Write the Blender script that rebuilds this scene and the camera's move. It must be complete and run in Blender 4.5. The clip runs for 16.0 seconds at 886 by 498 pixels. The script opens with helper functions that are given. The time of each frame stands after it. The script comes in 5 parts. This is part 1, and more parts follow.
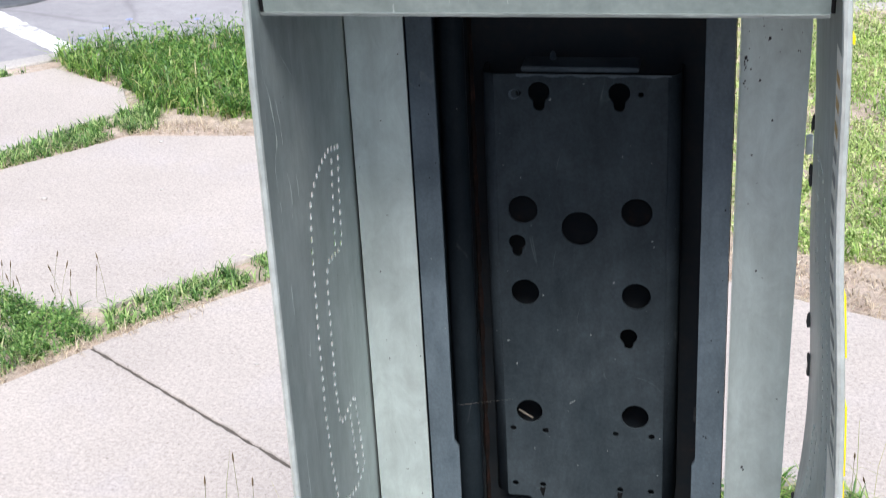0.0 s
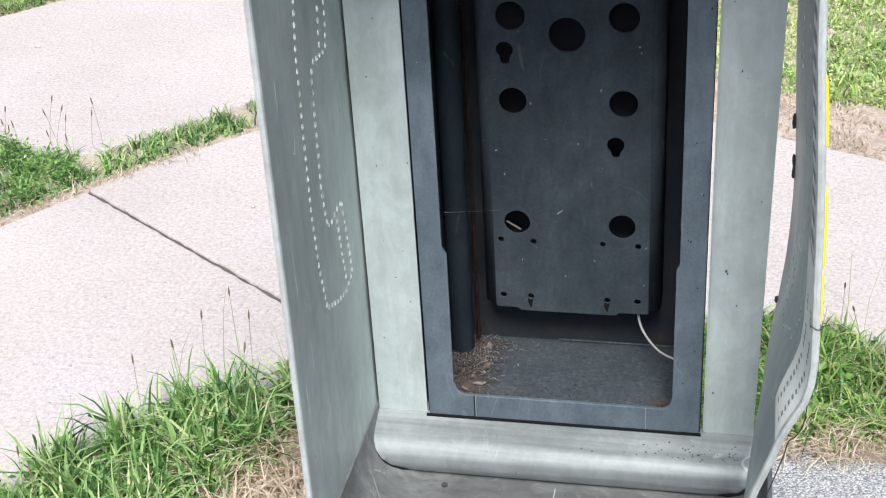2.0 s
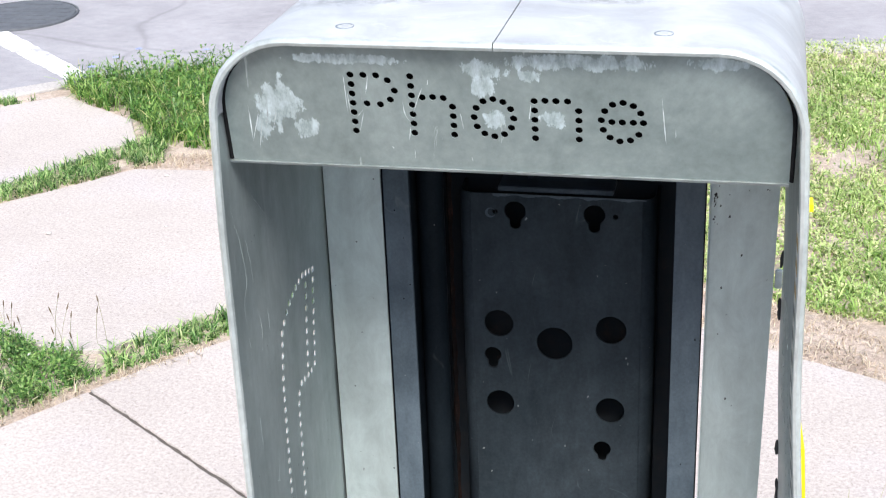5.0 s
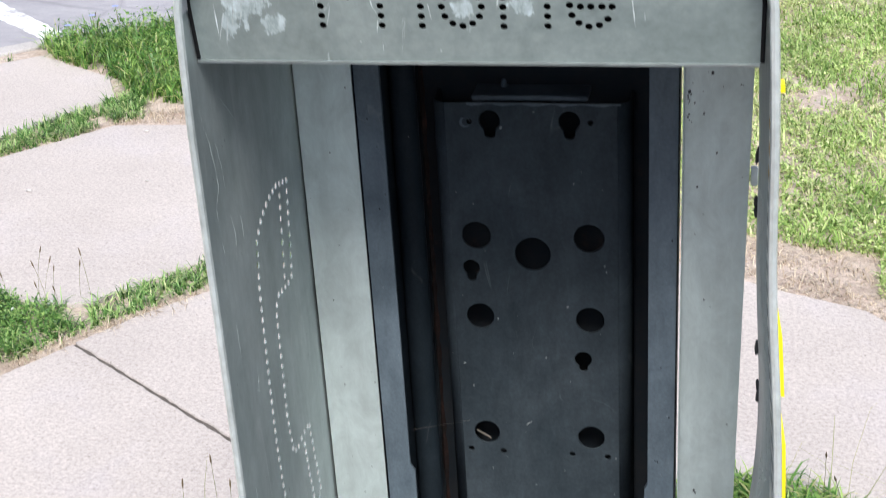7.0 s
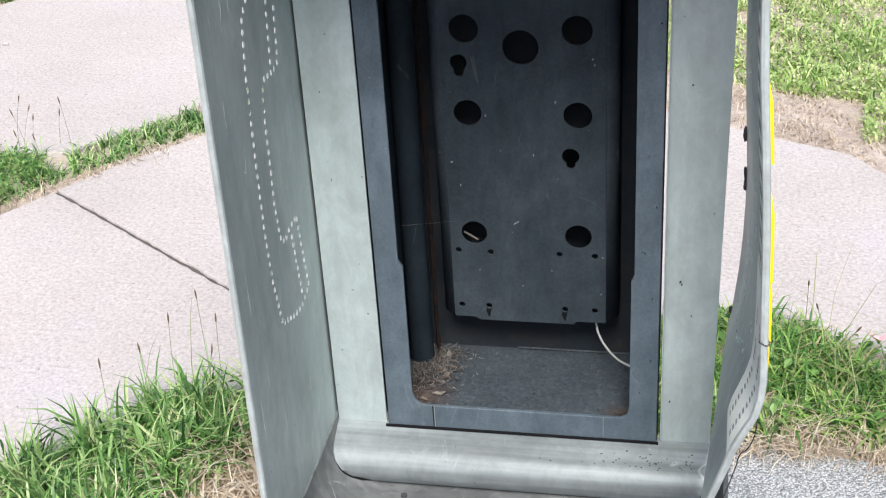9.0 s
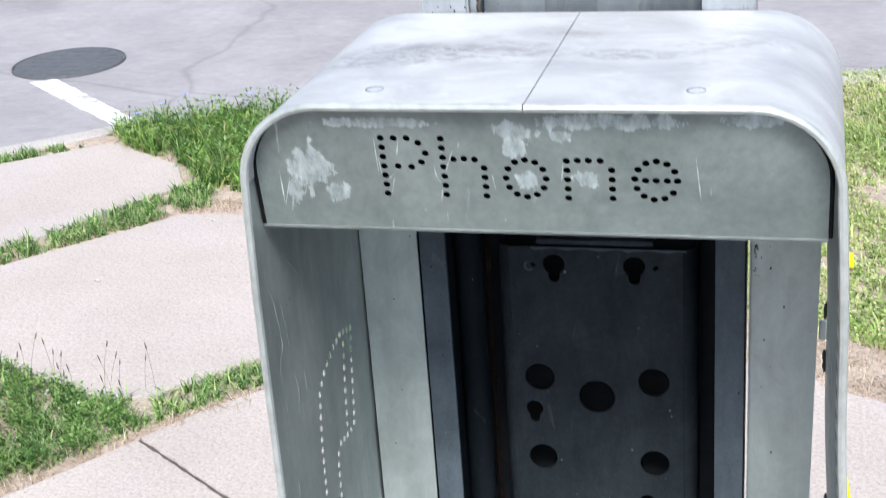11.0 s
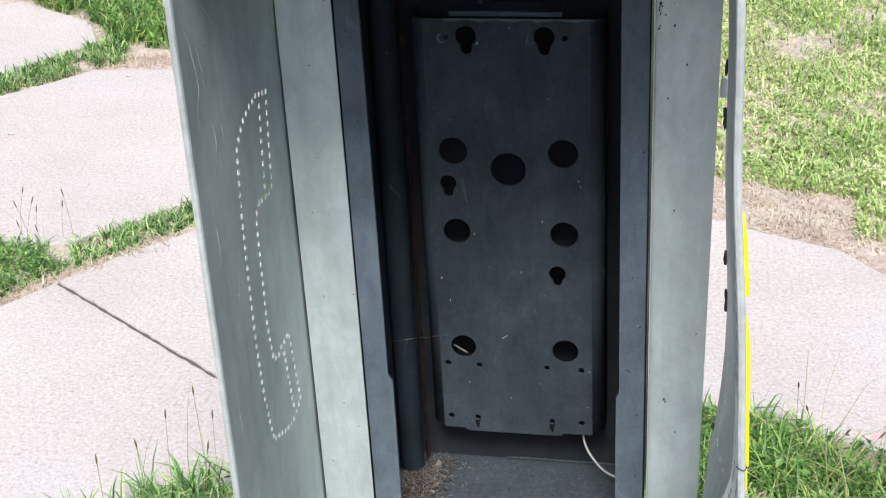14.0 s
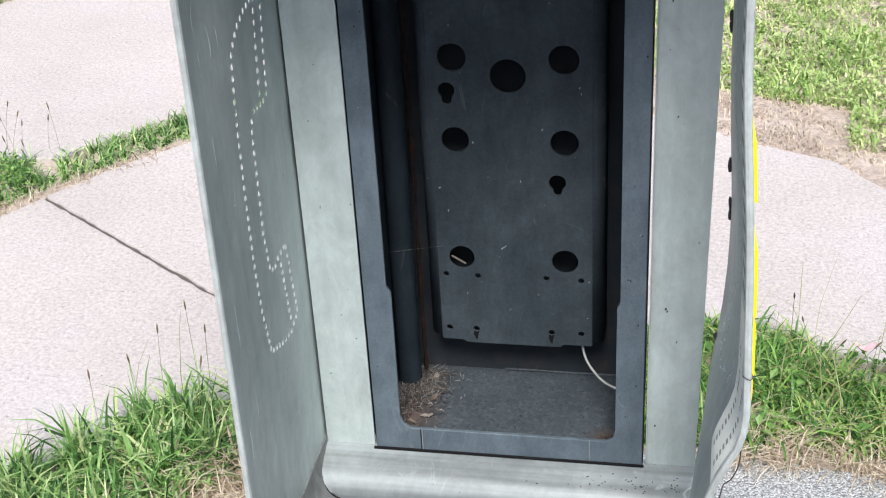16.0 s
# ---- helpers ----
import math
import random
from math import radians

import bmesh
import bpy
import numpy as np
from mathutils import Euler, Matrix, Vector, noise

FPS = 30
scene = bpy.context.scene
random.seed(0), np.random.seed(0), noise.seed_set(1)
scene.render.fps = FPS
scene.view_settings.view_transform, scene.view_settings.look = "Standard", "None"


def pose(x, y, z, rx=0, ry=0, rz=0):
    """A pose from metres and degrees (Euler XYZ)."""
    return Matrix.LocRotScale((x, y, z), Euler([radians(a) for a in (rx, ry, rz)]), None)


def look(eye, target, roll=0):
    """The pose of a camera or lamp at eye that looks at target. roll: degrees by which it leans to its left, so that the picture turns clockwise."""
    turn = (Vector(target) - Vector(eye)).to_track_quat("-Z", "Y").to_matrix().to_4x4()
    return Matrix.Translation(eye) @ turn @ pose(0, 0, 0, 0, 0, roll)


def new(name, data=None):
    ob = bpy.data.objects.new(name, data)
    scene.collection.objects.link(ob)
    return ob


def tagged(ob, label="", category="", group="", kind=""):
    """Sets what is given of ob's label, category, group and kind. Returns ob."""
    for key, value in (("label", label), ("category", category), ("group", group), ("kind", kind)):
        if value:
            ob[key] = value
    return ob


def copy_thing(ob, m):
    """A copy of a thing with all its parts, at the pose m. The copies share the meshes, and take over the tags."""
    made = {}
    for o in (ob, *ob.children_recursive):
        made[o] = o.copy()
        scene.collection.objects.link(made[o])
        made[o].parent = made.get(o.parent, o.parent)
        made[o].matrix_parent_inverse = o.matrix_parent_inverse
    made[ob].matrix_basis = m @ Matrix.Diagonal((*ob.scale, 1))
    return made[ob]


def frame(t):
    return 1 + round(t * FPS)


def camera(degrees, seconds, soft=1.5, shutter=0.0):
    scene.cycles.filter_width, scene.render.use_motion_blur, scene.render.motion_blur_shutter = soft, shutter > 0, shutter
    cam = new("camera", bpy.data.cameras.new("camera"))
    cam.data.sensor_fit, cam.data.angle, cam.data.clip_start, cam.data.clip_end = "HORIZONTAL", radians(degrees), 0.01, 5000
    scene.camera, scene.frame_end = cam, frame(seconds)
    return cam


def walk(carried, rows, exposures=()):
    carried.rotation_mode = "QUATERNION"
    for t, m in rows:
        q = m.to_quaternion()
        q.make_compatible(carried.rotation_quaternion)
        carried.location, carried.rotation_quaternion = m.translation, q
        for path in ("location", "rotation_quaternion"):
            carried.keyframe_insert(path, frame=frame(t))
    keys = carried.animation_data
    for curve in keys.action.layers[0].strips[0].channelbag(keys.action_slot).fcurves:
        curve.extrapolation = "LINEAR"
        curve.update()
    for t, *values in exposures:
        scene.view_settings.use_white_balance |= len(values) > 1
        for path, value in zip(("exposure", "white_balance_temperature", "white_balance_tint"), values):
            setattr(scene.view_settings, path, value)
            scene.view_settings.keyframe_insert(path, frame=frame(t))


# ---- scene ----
cam = camera(34.0, 16.0, soft=1.1, shutter=0.3)
PATH = [
    (0, (0.17, -1.458, 1.774), (-0.227, 0.321, 0.949), -3.1),
    (0.5, (0.171, -1.474, 1.753), (-0.216, 0.271, 0.856), -3.2),
    (1, (0.178, -1.489, 1.72), (-0.207, 0.229, 0.772), -3.4),
    (1.5, (0.184, -1.489, 1.708), (-0.204, 0.213, 0.731), -3.5),
    (2, (0.19, -1.485, 1.715), (-0.202, 0.209, 0.728), -3.5),
    (2.5, (0.188, -1.481, 1.748), (-0.209, 0.218, 0.769), -3.3),
    (3, (0.192, -1.467, 1.763), (-0.21, 0.241, 0.803), -3.0),
    (3.5, (0.197, -1.44, 1.794), (-0.206, 0.283, 0.862), -2.6),
    (4, (0.194, -1.429, 1.823), (-0.211, 0.313, 0.927), -2.4),
    (4.5, (0.201, -1.421, 1.861), (-0.209, 0.343, 1.012), -2.2),
    (4.7, (0.205, -1.419, 1.873), (-0.208, 0.352, 1.041), -2.2),
    (5.1, (0.208, -1.415, 1.889), (-0.208, 0.365, 1.078), -2.3),
    (5.5, (0.208, -1.41, 1.897), (-0.208, 0.374, 1.097), -2.5),
    (5.9, (0.207, -1.408, 1.896), (-0.207, 0.377, 1.096), -2.9),
    (6.35, (0.208, -1.411, 1.882), (-0.201, 0.369, 1.069), -3.2),
    (6.8, (0.214, -1.421, 1.853), (-0.187, 0.348, 1.012), -3.5),
    (7, (0.22, -1.43, 1.831), (-0.176, 0.331, 0.969), -3.6),
    (7.5, (0.228, -1.434, 1.781), (-0.155, 0.298, 0.858), -3.8),
    (8, (0.223, -1.443, 1.754), (-0.145, 0.263, 0.779), -3.9),
    (8.2, (0.219, -1.45, 1.74), (-0.146, 0.247, 0.746), -3.8),
    (8.6, (0.216, -1.459, 1.732), (-0.146, 0.23, 0.72), -3.7),
    (9.0, (0.215, -1.468, 1.742), (-0.149, 0.224, 0.734), -3.6),
    (9.4, (0.216, -1.471, 1.764), (-0.158, 0.231, 0.778), -3.5),
    (9.85, (0.217, -1.465, 1.797), (-0.175, 0.255, 0.852), -3.5),
    (10.3, (0.217, -1.443, 1.829), (-0.203, 0.297, 0.937), -3.7),
    (10.5, (0.215, -1.419, 1.843), (-0.225, 0.333, 0.984), -4.0),
    (11, (0.217, -1.394, 1.902), (-0.268, 0.387, 1.132), -4.2),
    (11.5, (0.22, -1.403, 1.928), (-0.289, 0.396, 1.22), -4.2),
    (12, (0.226, -1.434, 1.957), (-0.279, 0.371, 1.259), -4.0),
    (12.5, (0.236, -1.462, 1.873), (-0.228, 0.332, 1.122), -3.7),
    (13, (0.227, -1.48, 1.832), (-0.204, 0.297, 1.022), -3.6),
    (13.5, (0.222, -1.478, 1.827), (-0.172, 0.277, 0.953), -3.4),
    (14, (0.235, -1.479, 1.801), (-0.136, 0.26, 0.887), -3.2),
    (14.5, (0.227, -1.475, 1.799), (-0.135, 0.253, 0.858), -3.2),
    (15, (0.226, -1.477, 1.795), (-0.127, 0.239, 0.831), -3.1),
    (15.5, (0.226, -1.473, 1.792), (-0.128, 0.227, 0.799), -3.2),
    (16, (0.217, -1.46, 1.782), (-0.131, 0.227, 0.765), -3.3),
]
EXPOSURES = [(t, e, 6150, 8.8) for t, e in ((0.0, 1.07), (0.5, 1.12), (4.0, 1.18), (4.5, 1.22), (4.7, 1.22), (7.0, 1.04), (7.5, 1.05), (10.5, 1.10), (11.0, 1.04), (11.5, 0.97), (12.0, 0.9), (12.5, 0.84), (13.0, 0.97), (13.5, 1.06), (14.0, 1.13), (16.0, 1.1))]
walk(cam, [(t, look(eye, target, roll)) for t, eye, target, roll in PATH], EXPOSURES)

# ---- world and sun: bright overcast day ----
world = bpy.data.worlds.new("overcast")
scene.world = world
world.use_nodes = True
wn, wl = world.node_tree.nodes, world.node_tree.links
sky = wn.new("ShaderNodeTexSky")
sky.sky_type, sky.sun_disc = "NISHITA", False
sky.sun_elevation, sky.sun_rotation = radians(55), radians(165)
sky.dust_density, sky.air_density = 3.0, 1.0
wn["Background"].inputs["Strength"].default_value = 0.08
wl.new(sky.outputs[0], wn["Background"].inputs["Color"])

sun = new("sun", bpy.data.lights.new("sun", "SUN"))
sun.data.energy, sun.data.angle, sun.data.color = 2.7, radians(26), (1.0, 0.96, 0.88)
sun.matrix_world = look((0.75, -3.2, 4.70), (0, 0, 0))


# ---- materials ----
class Mat:
    """A node material with short calls for its nodes."""

    def __init__(self, name, rough=0.6, metal=0.0):
        self.m = bpy.data.materials.new(name)
        self.m.use_nodes = True
        self.n, self.l = self.m.node_tree.nodes, self.m.node_tree.links
        self.b = self.n["Principled BSDF"]
        self.b.inputs["Roughness"].default_value = rough
        self.b.inputs["Metallic"].default_value = metal
        self.co = self.n.new("ShaderNodeTexCoord").outputs["Object"]

    def scaled(self, x, y, z):
        q = self.n.new("ShaderNodeMapping")
        q.inputs["Scale"].default_value = (x, y, z)
        self.l.new(self.co, q.inputs["Vector"])
        return q.outputs[0]

    def noise(self, scale, detail=4.0, rough=0.55, co=None, distort=0.0):
        q = self.n.new("ShaderNodeTexNoise")
        q.inputs["Scale"].default_value = scale
        q.inputs["Detail"].default_value = detail
        q.inputs["Roughness"].default_value = rough
        q.inputs["Distortion"].default_value = distort
        self.l.new(co or self.co, q.inputs["Vector"])
        return q.outputs["Fac"]

    def voronoi(self, scale, feature="F1", co=None, out="Distance", rand=1.0):
        q = self.n.new("ShaderNodeTexVoronoi")
        q.feature = feature
        q.inputs["Scale"].default_value = scale
        q.inputs["Randomness"].default_value = rand
        self.l.new(co or self.co, q.inputs["Vector"])
        return q.outputs[out]

    def ramp(self, fac, *stops):
        q = self.n.new("ShaderNodeValToRGB")
        e = q.color_ramp.elements
        while len(e) < len(stops):
            e.new(0.5)
        for k, (p, c) in zip(e, stops):
            k.position = p
            k.color = (c, c, c, 1) if isinstance(c, (int, float)) else (*c, 1)
        self.l.new(fac, q.inputs[0])
        return q.outputs[0]

    def mix(self, fac, a, b, mode="MIX"):
        q = self.n.new("ShaderNodeMix")
        q.data_type, q.blend_type = "RGBA", mode
        for sock, v in ((q.inputs[0], fac), (q.inputs[6], a), (q.inputs[7], b)):
            if isinstance(v, (int, float)):
                sock.default_value = v
            elif isinstance(v, tuple):
                sock.default_value = (*v, 1)
            else:
                self.l.new(v, sock)
        return q.outputs[2]

    def spot(self, at, size, edge, rag=2.2, peak=1.0):
        """The mask of a ragged stain about a place; a size of zero: not bounded that way."""
        q = self.n.new("ShaderNodeMapping")
        q.inputs["Location"].default_value = tuple(-a / w if w else 0.0 for a, w in zip(at, size))
        q.inputs["Scale"].default_value = tuple(1.0 / w if w else 0.0 for w in size)
        self.l.new(self.co, q.inputs["Vector"])
        d = self.n.new("ShaderNodeVectorMath")
        d.operation = "LENGTH"
        self.l.new(q.outputs[0], d.inputs[0])
        near = self.n.new("ShaderNodeMath")
        near.operation = "MULTIPLY_ADD"
        self.l.new(edge, near.inputs[0])
        near.inputs[1].default_value = rag
        self.l.new(d.outputs["Value"], near.inputs[2])
        return self.ramp(self.mix(1.0, near.outputs[0], (0.33, 0.33, 0.33), "MULTIPLY"), (0.50, peak), (0.80, 0.0))

    def island(self):
        return self.n.new("ShaderNodeNewGeometry").outputs["Random Per Island"]

    def color(self, v):
        if isinstance(v, tuple):
            self.b.inputs["Base Color"].default_value = (*v, 1)
        else:
            self.l.new(v, self.b.inputs["Base Color"])
        return self

    def roughness(self, v):
        self.l.new(v, self.b.inputs["Roughness"])
        return self

    def bump(self, h, strength=0.3, dist=0.002):
        q = self.n.new("ShaderNodeBump")
        q.inputs["Strength"].default_value = strength
        q.inputs["Distance"].default_value = dist
        self.l.new(h, q.inputs["Height"])
        self.l.new(q.outputs[0], self.b.inputs["Normal"])
        return self


def aluminium(name, lo, hi, grain, wear=0.35, rough=(0.35, 0.6), metal=0.55, brush=0.30):
    """Weathered brushed aluminium: cloudy oxide, fine grain along one axis, pale scuffs."""
    m = Mat(name, 0.5, metal)
    cloud = m.noise(6.0, 9.0, 0.68, m.scaled(1.0, 1.0, 0.7), 0.6)
    fine = m.noise(60.0, 3.0, 0.6, m.scaled(*grain))
    base = m.mix(m.ramp(cloud, (0.3, 0.0), (0.7, 1.0)), lo, hi)
    base = m.mix(brush, base, m.ramp(fine, (0.3, 0.55), (0.7, 1.25)), "MULTIPLY")
    base = m.mix(0.5, base, m.ramp(m.noise(2.6, 6.0, 0.7, None, 0.8), (0.3, 0.72), (0.7, 1.2)), "MULTIPLY")
    scuff = m.ramp(m.noise(22.0, 8.0, 0.75, m.scaled(1.0, 1.0, 0.35), 1.2), (0.60, 0.0), (0.70, 1.0))
    base = m.mix(m.mix(1.0, scuff, (wear, wear, wear), "MULTIPLY"), base, (0.62, 0.64, 0.63))
    mask = m.ramp(m.noise(9.0, 3.0), (0.52, 0.0), (0.60, 1.0))
    hair = m.ramp(m.noise(9.0, 2.0, 0.5, m.scaled(1.0, 1.0, 0.10), 0.2), (0.492, 0.0), (0.5, 1.0), (0.508, 0.0))
    base = m.mix(m.mix(1.0, m.mix(1.0, hair, mask, "MULTIPLY"), (0.32, 0.32, 0.32), "MULTIPLY"), base, (0.64, 0.68, 0.67))
    mottle = m.ramp(m.noise(28.0, 9.0, 0.8, m.scaled(1.0, 1.0, 0.55), 0.5), (0.32, 0.80), (0.68, 1.18))
    base = m.mix(0.8, base, mottle, "MULTIPLY")
    smear = m.ramp(m.noise(11.0, 7.0, 0.7, m.scaled(1.0, 1.0, 0.2), 1.6), (0.53, 0.0), (0.66, 1.0))
    base = m.mix(m.mix(1.0, smear, (0.3 * wear, 0.3 * wear, 0.3 * wear), "MULTIPLY"), base, (0.60, 0.64, 0.63))
    specks = m.ramp(m.noise(170.0, 2.0, 0.5), (0.225, 0.35), (0.245, 1.0))
    base = m.mix(0.8, base, specks, "MULTIPLY")
    m.color(base).roughness(m.ramp(cloud, (0.3, rough[0]), (0.7, rough[1]))).bump(fine, 0.12, 0.0008)
    return m.m


ALU = aluminium("weathered_aluminium", (0.345, 0.396, 0.392), (0.485, 0.540, 0.534), (1, 1, 0.06), 0.42, (0.35, 0.6), 0.55, 0.22)
ALU_STRIP = aluminium("pale_aluminium", (0.522, 0.590, 0.576), (0.636, 0.704, 0.692), (1, 1, 0.05), 0.3, (0.35, 0.6), 0.55, 0.18)
ALU_LIP = aluminium("lip_aluminium", (0.17, 0.187, 0.195), (0.275, 0.297, 0.305), (0.04, 1, 1), 0.18, (0.5, 0.7), 0.35, 0.75)
ALU_TRAY = aluminium("grimy_tray", (0.10, 0.104, 0.106), (0.20, 0.207, 0.208), (0.3, 1, 1), 0.45, (0.5, 0.7), 0.35, 0.6)
ALU_EDGE = aluminium("edge_aluminium", (0.47, 0.51, 0.505), (0.68, 0.72, 0.715), (1, 1, 1), 0.5)


def chalky_top():
    """Chalk-white oxide over lilac-grey sheet, with a gritty dark band across the middle."""
    m = Mat("chalky_aluminium", 0.5, 0.3)
    soft = m.noise(10.0, 8.0, 0.7, m.scaled(1.0, 1.6, 1.0), 0.8)
    base = m.mix(m.ramp(soft, (0.38, 0.0), (0.62, 1.0)), (0.445, 0.45, 0.475), (0.585, 0.60, 0.625))
    grit = m.ramp(m.noise(70.0, 10.0, 0.85, m.scaled(0.7, 1.0, 1.0), 0.5), (0.47, 0.0), (0.53, 1.0))
    edge = m.noise(24.0, 7.0, 0.75, m.scaled(1.0, 1.4, 1.0), 0.7)
    for x, y, w, h, k in ((-0.085, -0.225, 0.085, 0.032, 0.85), (0.075, -0.235, 0.050, 0.016, 0.75), (-0.15, -0.255, 0.05, 0.020, 0.6), (0.15, -0.20, 0.06, 0.018, 0.35), (0.02, -0.17, 0.03, 0.02, 0.3)):
        area = m.spot((x, y, 0.0), (w, h, 0.0), edge, 2.4, k)
        base = m.mix(m.mix(1.0, area, grit, "MULTIPLY"), base, (0.19, 0.19, 0.205))
        base = m.mix(m.mix(1.0, area, (0.35, 0.35, 0.35), "MULTIPLY"), base, (0.40, 0.40, 0.42))
    pale = m.ramp(m.noise(45.0, 8.0, 0.8, m.scaled(0.6, 1.0, 1.0), 1.0), (0.58, 0.0), (0.64, 1.0))
    base = m.mix(m.mix(1.0, pale, (0.5, 0.5, 0.5), "MULTIPLY"), base, (0.68, 0.70, 0.72))
    m.color(base).roughness(m.ramp(soft, (0.3, 0.38), (0.7, 0.6))).bump(grit, 0.15, 0.0006)
    return m.m


ALU_TOP = chalky_top()
ALU_POST = aluminium("post_aluminium", (0.36, 0.39, 0.43), (0.48, 0.51, 0.55), (1, 1, 0.05), 0.4, (0.3, 0.5), 0.6)
ALU_PATCH = aluminium("dark_rail_patch", (0.15, 0.172, 0.20), (0.25, 0.275, 0.305), (1, 1, 0.25), 0.7, (0.35, 0.55), 0.5)
ALU_RAIL = aluminium("dull_rail", (0.20, 0.235, 0.275), (0.36, 0.395, 0.43), (1, 1, 0.1), 0.35, (0.35, 0.55), 0.5)


def sign_metal():
    """Grey sheet with worn patches of old pale blue paint and fine scratches."""
    m = Mat("sign_metal", 0.5, 0.4)
    cloud = m.noise(7.0, 9.0, 0.72, None, 0.7)
    base = m.mix(m.ramp(cloud, (0.33, 0.0), (0.67, 1.0)), (0.185, 0.222, 0.218), (0.285, 0.332, 0.326))
    base = m.mix(0.35, base, m.ramp(m.noise(90.0, 5.0, 0.7), (0.3, 0.6), (0.7, 1.3)), "MULTIPLY")
    rough = m.noise(120.0, 8.0, 0.72, m.scaled(1.0, 1.0, 0.5), 0.15)
    wide = m.noise(34.0, 6.0, 0.7, m.scaled(1.0, 1.0, 0.7), 0.2)
    for x, z, w, h in ((-0.172, 1.520, 0.021, 0.024), (-0.186, 1.500, 0.008, 0.018), (-0.150, 1.500, 0.016, 0.010), (-0.004, 1.556, 0.022, 0.010), (-0.003, 1.542, 0.011, 0.012),
                                 (0.006, 1.515, 0.0105, 0.0095), (0.053, 1.516, 0.0115, 0.0085), (0.034, 1.552, 0.009, 0.006), (0.075, 1.564, 0.075, 0.008),
                                 (-0.110, 1.562, 0.050, 0.005), (0.180, 1.566, 0.030, 0.006)):
        q = m.n.new("ShaderNodeMapping")
        q.inputs["Location"].default_value = (-x / w, 0.0, -z / h)
        q.inputs["Scale"].default_value = (1.0 / w, 0.0, 1.0 / h)
        m.l.new(m.co, q.inputs["Vector"])
        d = m.n.new("ShaderNodeVectorMath")
        d.operation = "LENGTH"
        m.l.new(q.outputs[0], d.inputs[0])
        edge = m.n.new("ShaderNodeMath")
        edge.operation = "MULTIPLY_ADD"
        m.l.new(rough, edge.inputs[0])
        edge.inputs[1].default_value = 2.3
        m.l.new(d.outputs["Value"], edge.inputs[2])
        more = m.n.new("ShaderNodeMath")
        more.operation = "MULTIPLY_ADD"
        m.l.new(wide, more.inputs[0])
        more.inputs[1].default_value = 1.6
        m.l.new(edge.outputs[0], more.inputs[2])
        part_of = m.ramp(m.mix(1.0, more.outputs[0], (0.25, 0.25, 0.25), "MULTIPLY"), (0.67, 0.85), (0.70, 0.0))
        base = m.mix(part_of, base, m.mix(m.ramp(rough, (0.35, 0.0), (0.6, 1.0)), (0.60, 0.69, 0.72), (0.31, 0.37, 0.375)))
    line = m.ramp(m.noise(50.0, 5.0, 0.6, m.scaled(1.0, 1.0, 0.10), 0.6), (0.665, 0.0), (0.69, 1.0))
    base = m.mix(m.mix(1.0, line, (0.5, 0.5, 0.5), "MULTIPLY"), base, (0.60, 0.66, 0.66))
    m.color(base).bump(rough, 0.12, 0.0005)
    return m.m


def slate_paint(name, lo, hi, rough=0.45, dust=0.0, shine=0.22):
    m = Mat(name, rough)
    m.b.inputs["Specular IOR Level"].default_value = shine
    base = m.mix(m.ramp(m.noise(9.0, 8.0, 0.7, None, 0.5), (0.3, 0.0), (0.7, 1.0)), lo, hi)
    base = m.mix(0.5, base, m.ramp(m.noise(34.0, 8.0, 0.75, m.scaled(1.0, 1.0, 0.35)), (0.35, 0.62), (0.65, 1.25)), "MULTIPLY")
    base = m.mix(0.22, base, m.ramp(m.noise(330.0, 3.0, 0.6), (0.35, 0.6), (0.65, 1.35)), "MULTIPLY")
    if dust:
        grime = m.ramp(m.noise(230.0, 6.0, 0.75), (0.48, 0.0), (0.66, 1.0))
        base = m.mix(m.mix(1.0, grime, (dust, dust, dust), "MULTIPLY"), base, (0.225, 0.245, 0.26))
        damp = m.ramp(m.noise(55.0, 7.0, 0.8), (0.55, 0.0), (0.68, 1.0))
        base = m.mix(m.mix(1.0, damp, (0.55, 0.55, 0.55), "MULTIPLY"), base, (0.022, 0.024, 0.026))
    hair = m.ramp(m.noise(9.0, 2.0, 0.5, m.scaled(1.0, 1.0, 0.5), 0.8), (0.496, 0.0), (0.5, 1.0), (0.504, 0.0))
    mask = m.ramp(m.noise(13.0, 3.0), (0.56, 0.0), (0.62, 1.0))
    base = m.mix(m.mix(1.0, m.mix(1.0, hair, mask, "MULTIPLY"), (0.16, 0.16, 0.16), "MULTIPLY"), base, (0.34, 0.36, 0.36))
    chips = m.ramp(m.noise(170.0, 2.0, 0.5), (0.772, 0.0), (0.785, 1.0))
    base = m.mix(m.mix(1.0, chips, (0.45, 0.45, 0.45), "MULTIPLY"), base, (0.45, 0.45, 0.44))
    m.color(base).bump(m.noise(240.0, 3.0), 0.14, 0.0006)
    m.roughness(m.ramp(m.noise(14.0, 5.0), (0.3, rough - 0.08), (0.7, rough + 0.15)))
    return m.m


SIGN = sign_metal()
FRAME = slate_paint("slate_frame_paint", (0.067, 0.087, 0.107), (0.118, 0.147, 0.175), 0.42)
# plate's slate is darker than the frame's: hood shade put into the colour
SHADED_PLATE = slate_paint("shaded_slate_plate_paint", (0.030, 0.040, 0.0485), (0.055, 0.068, 0.079), 0.55, 0.0, 0.08)
# the frame's slate again, darkened for the shade inside the box
SHADED_SLATE = slate_paint("shaded_slate_box_paint", (0.011, 0.0165, 0.022), (0.023, 0.031, 0.039), 0.5, 0.0, 0.07)


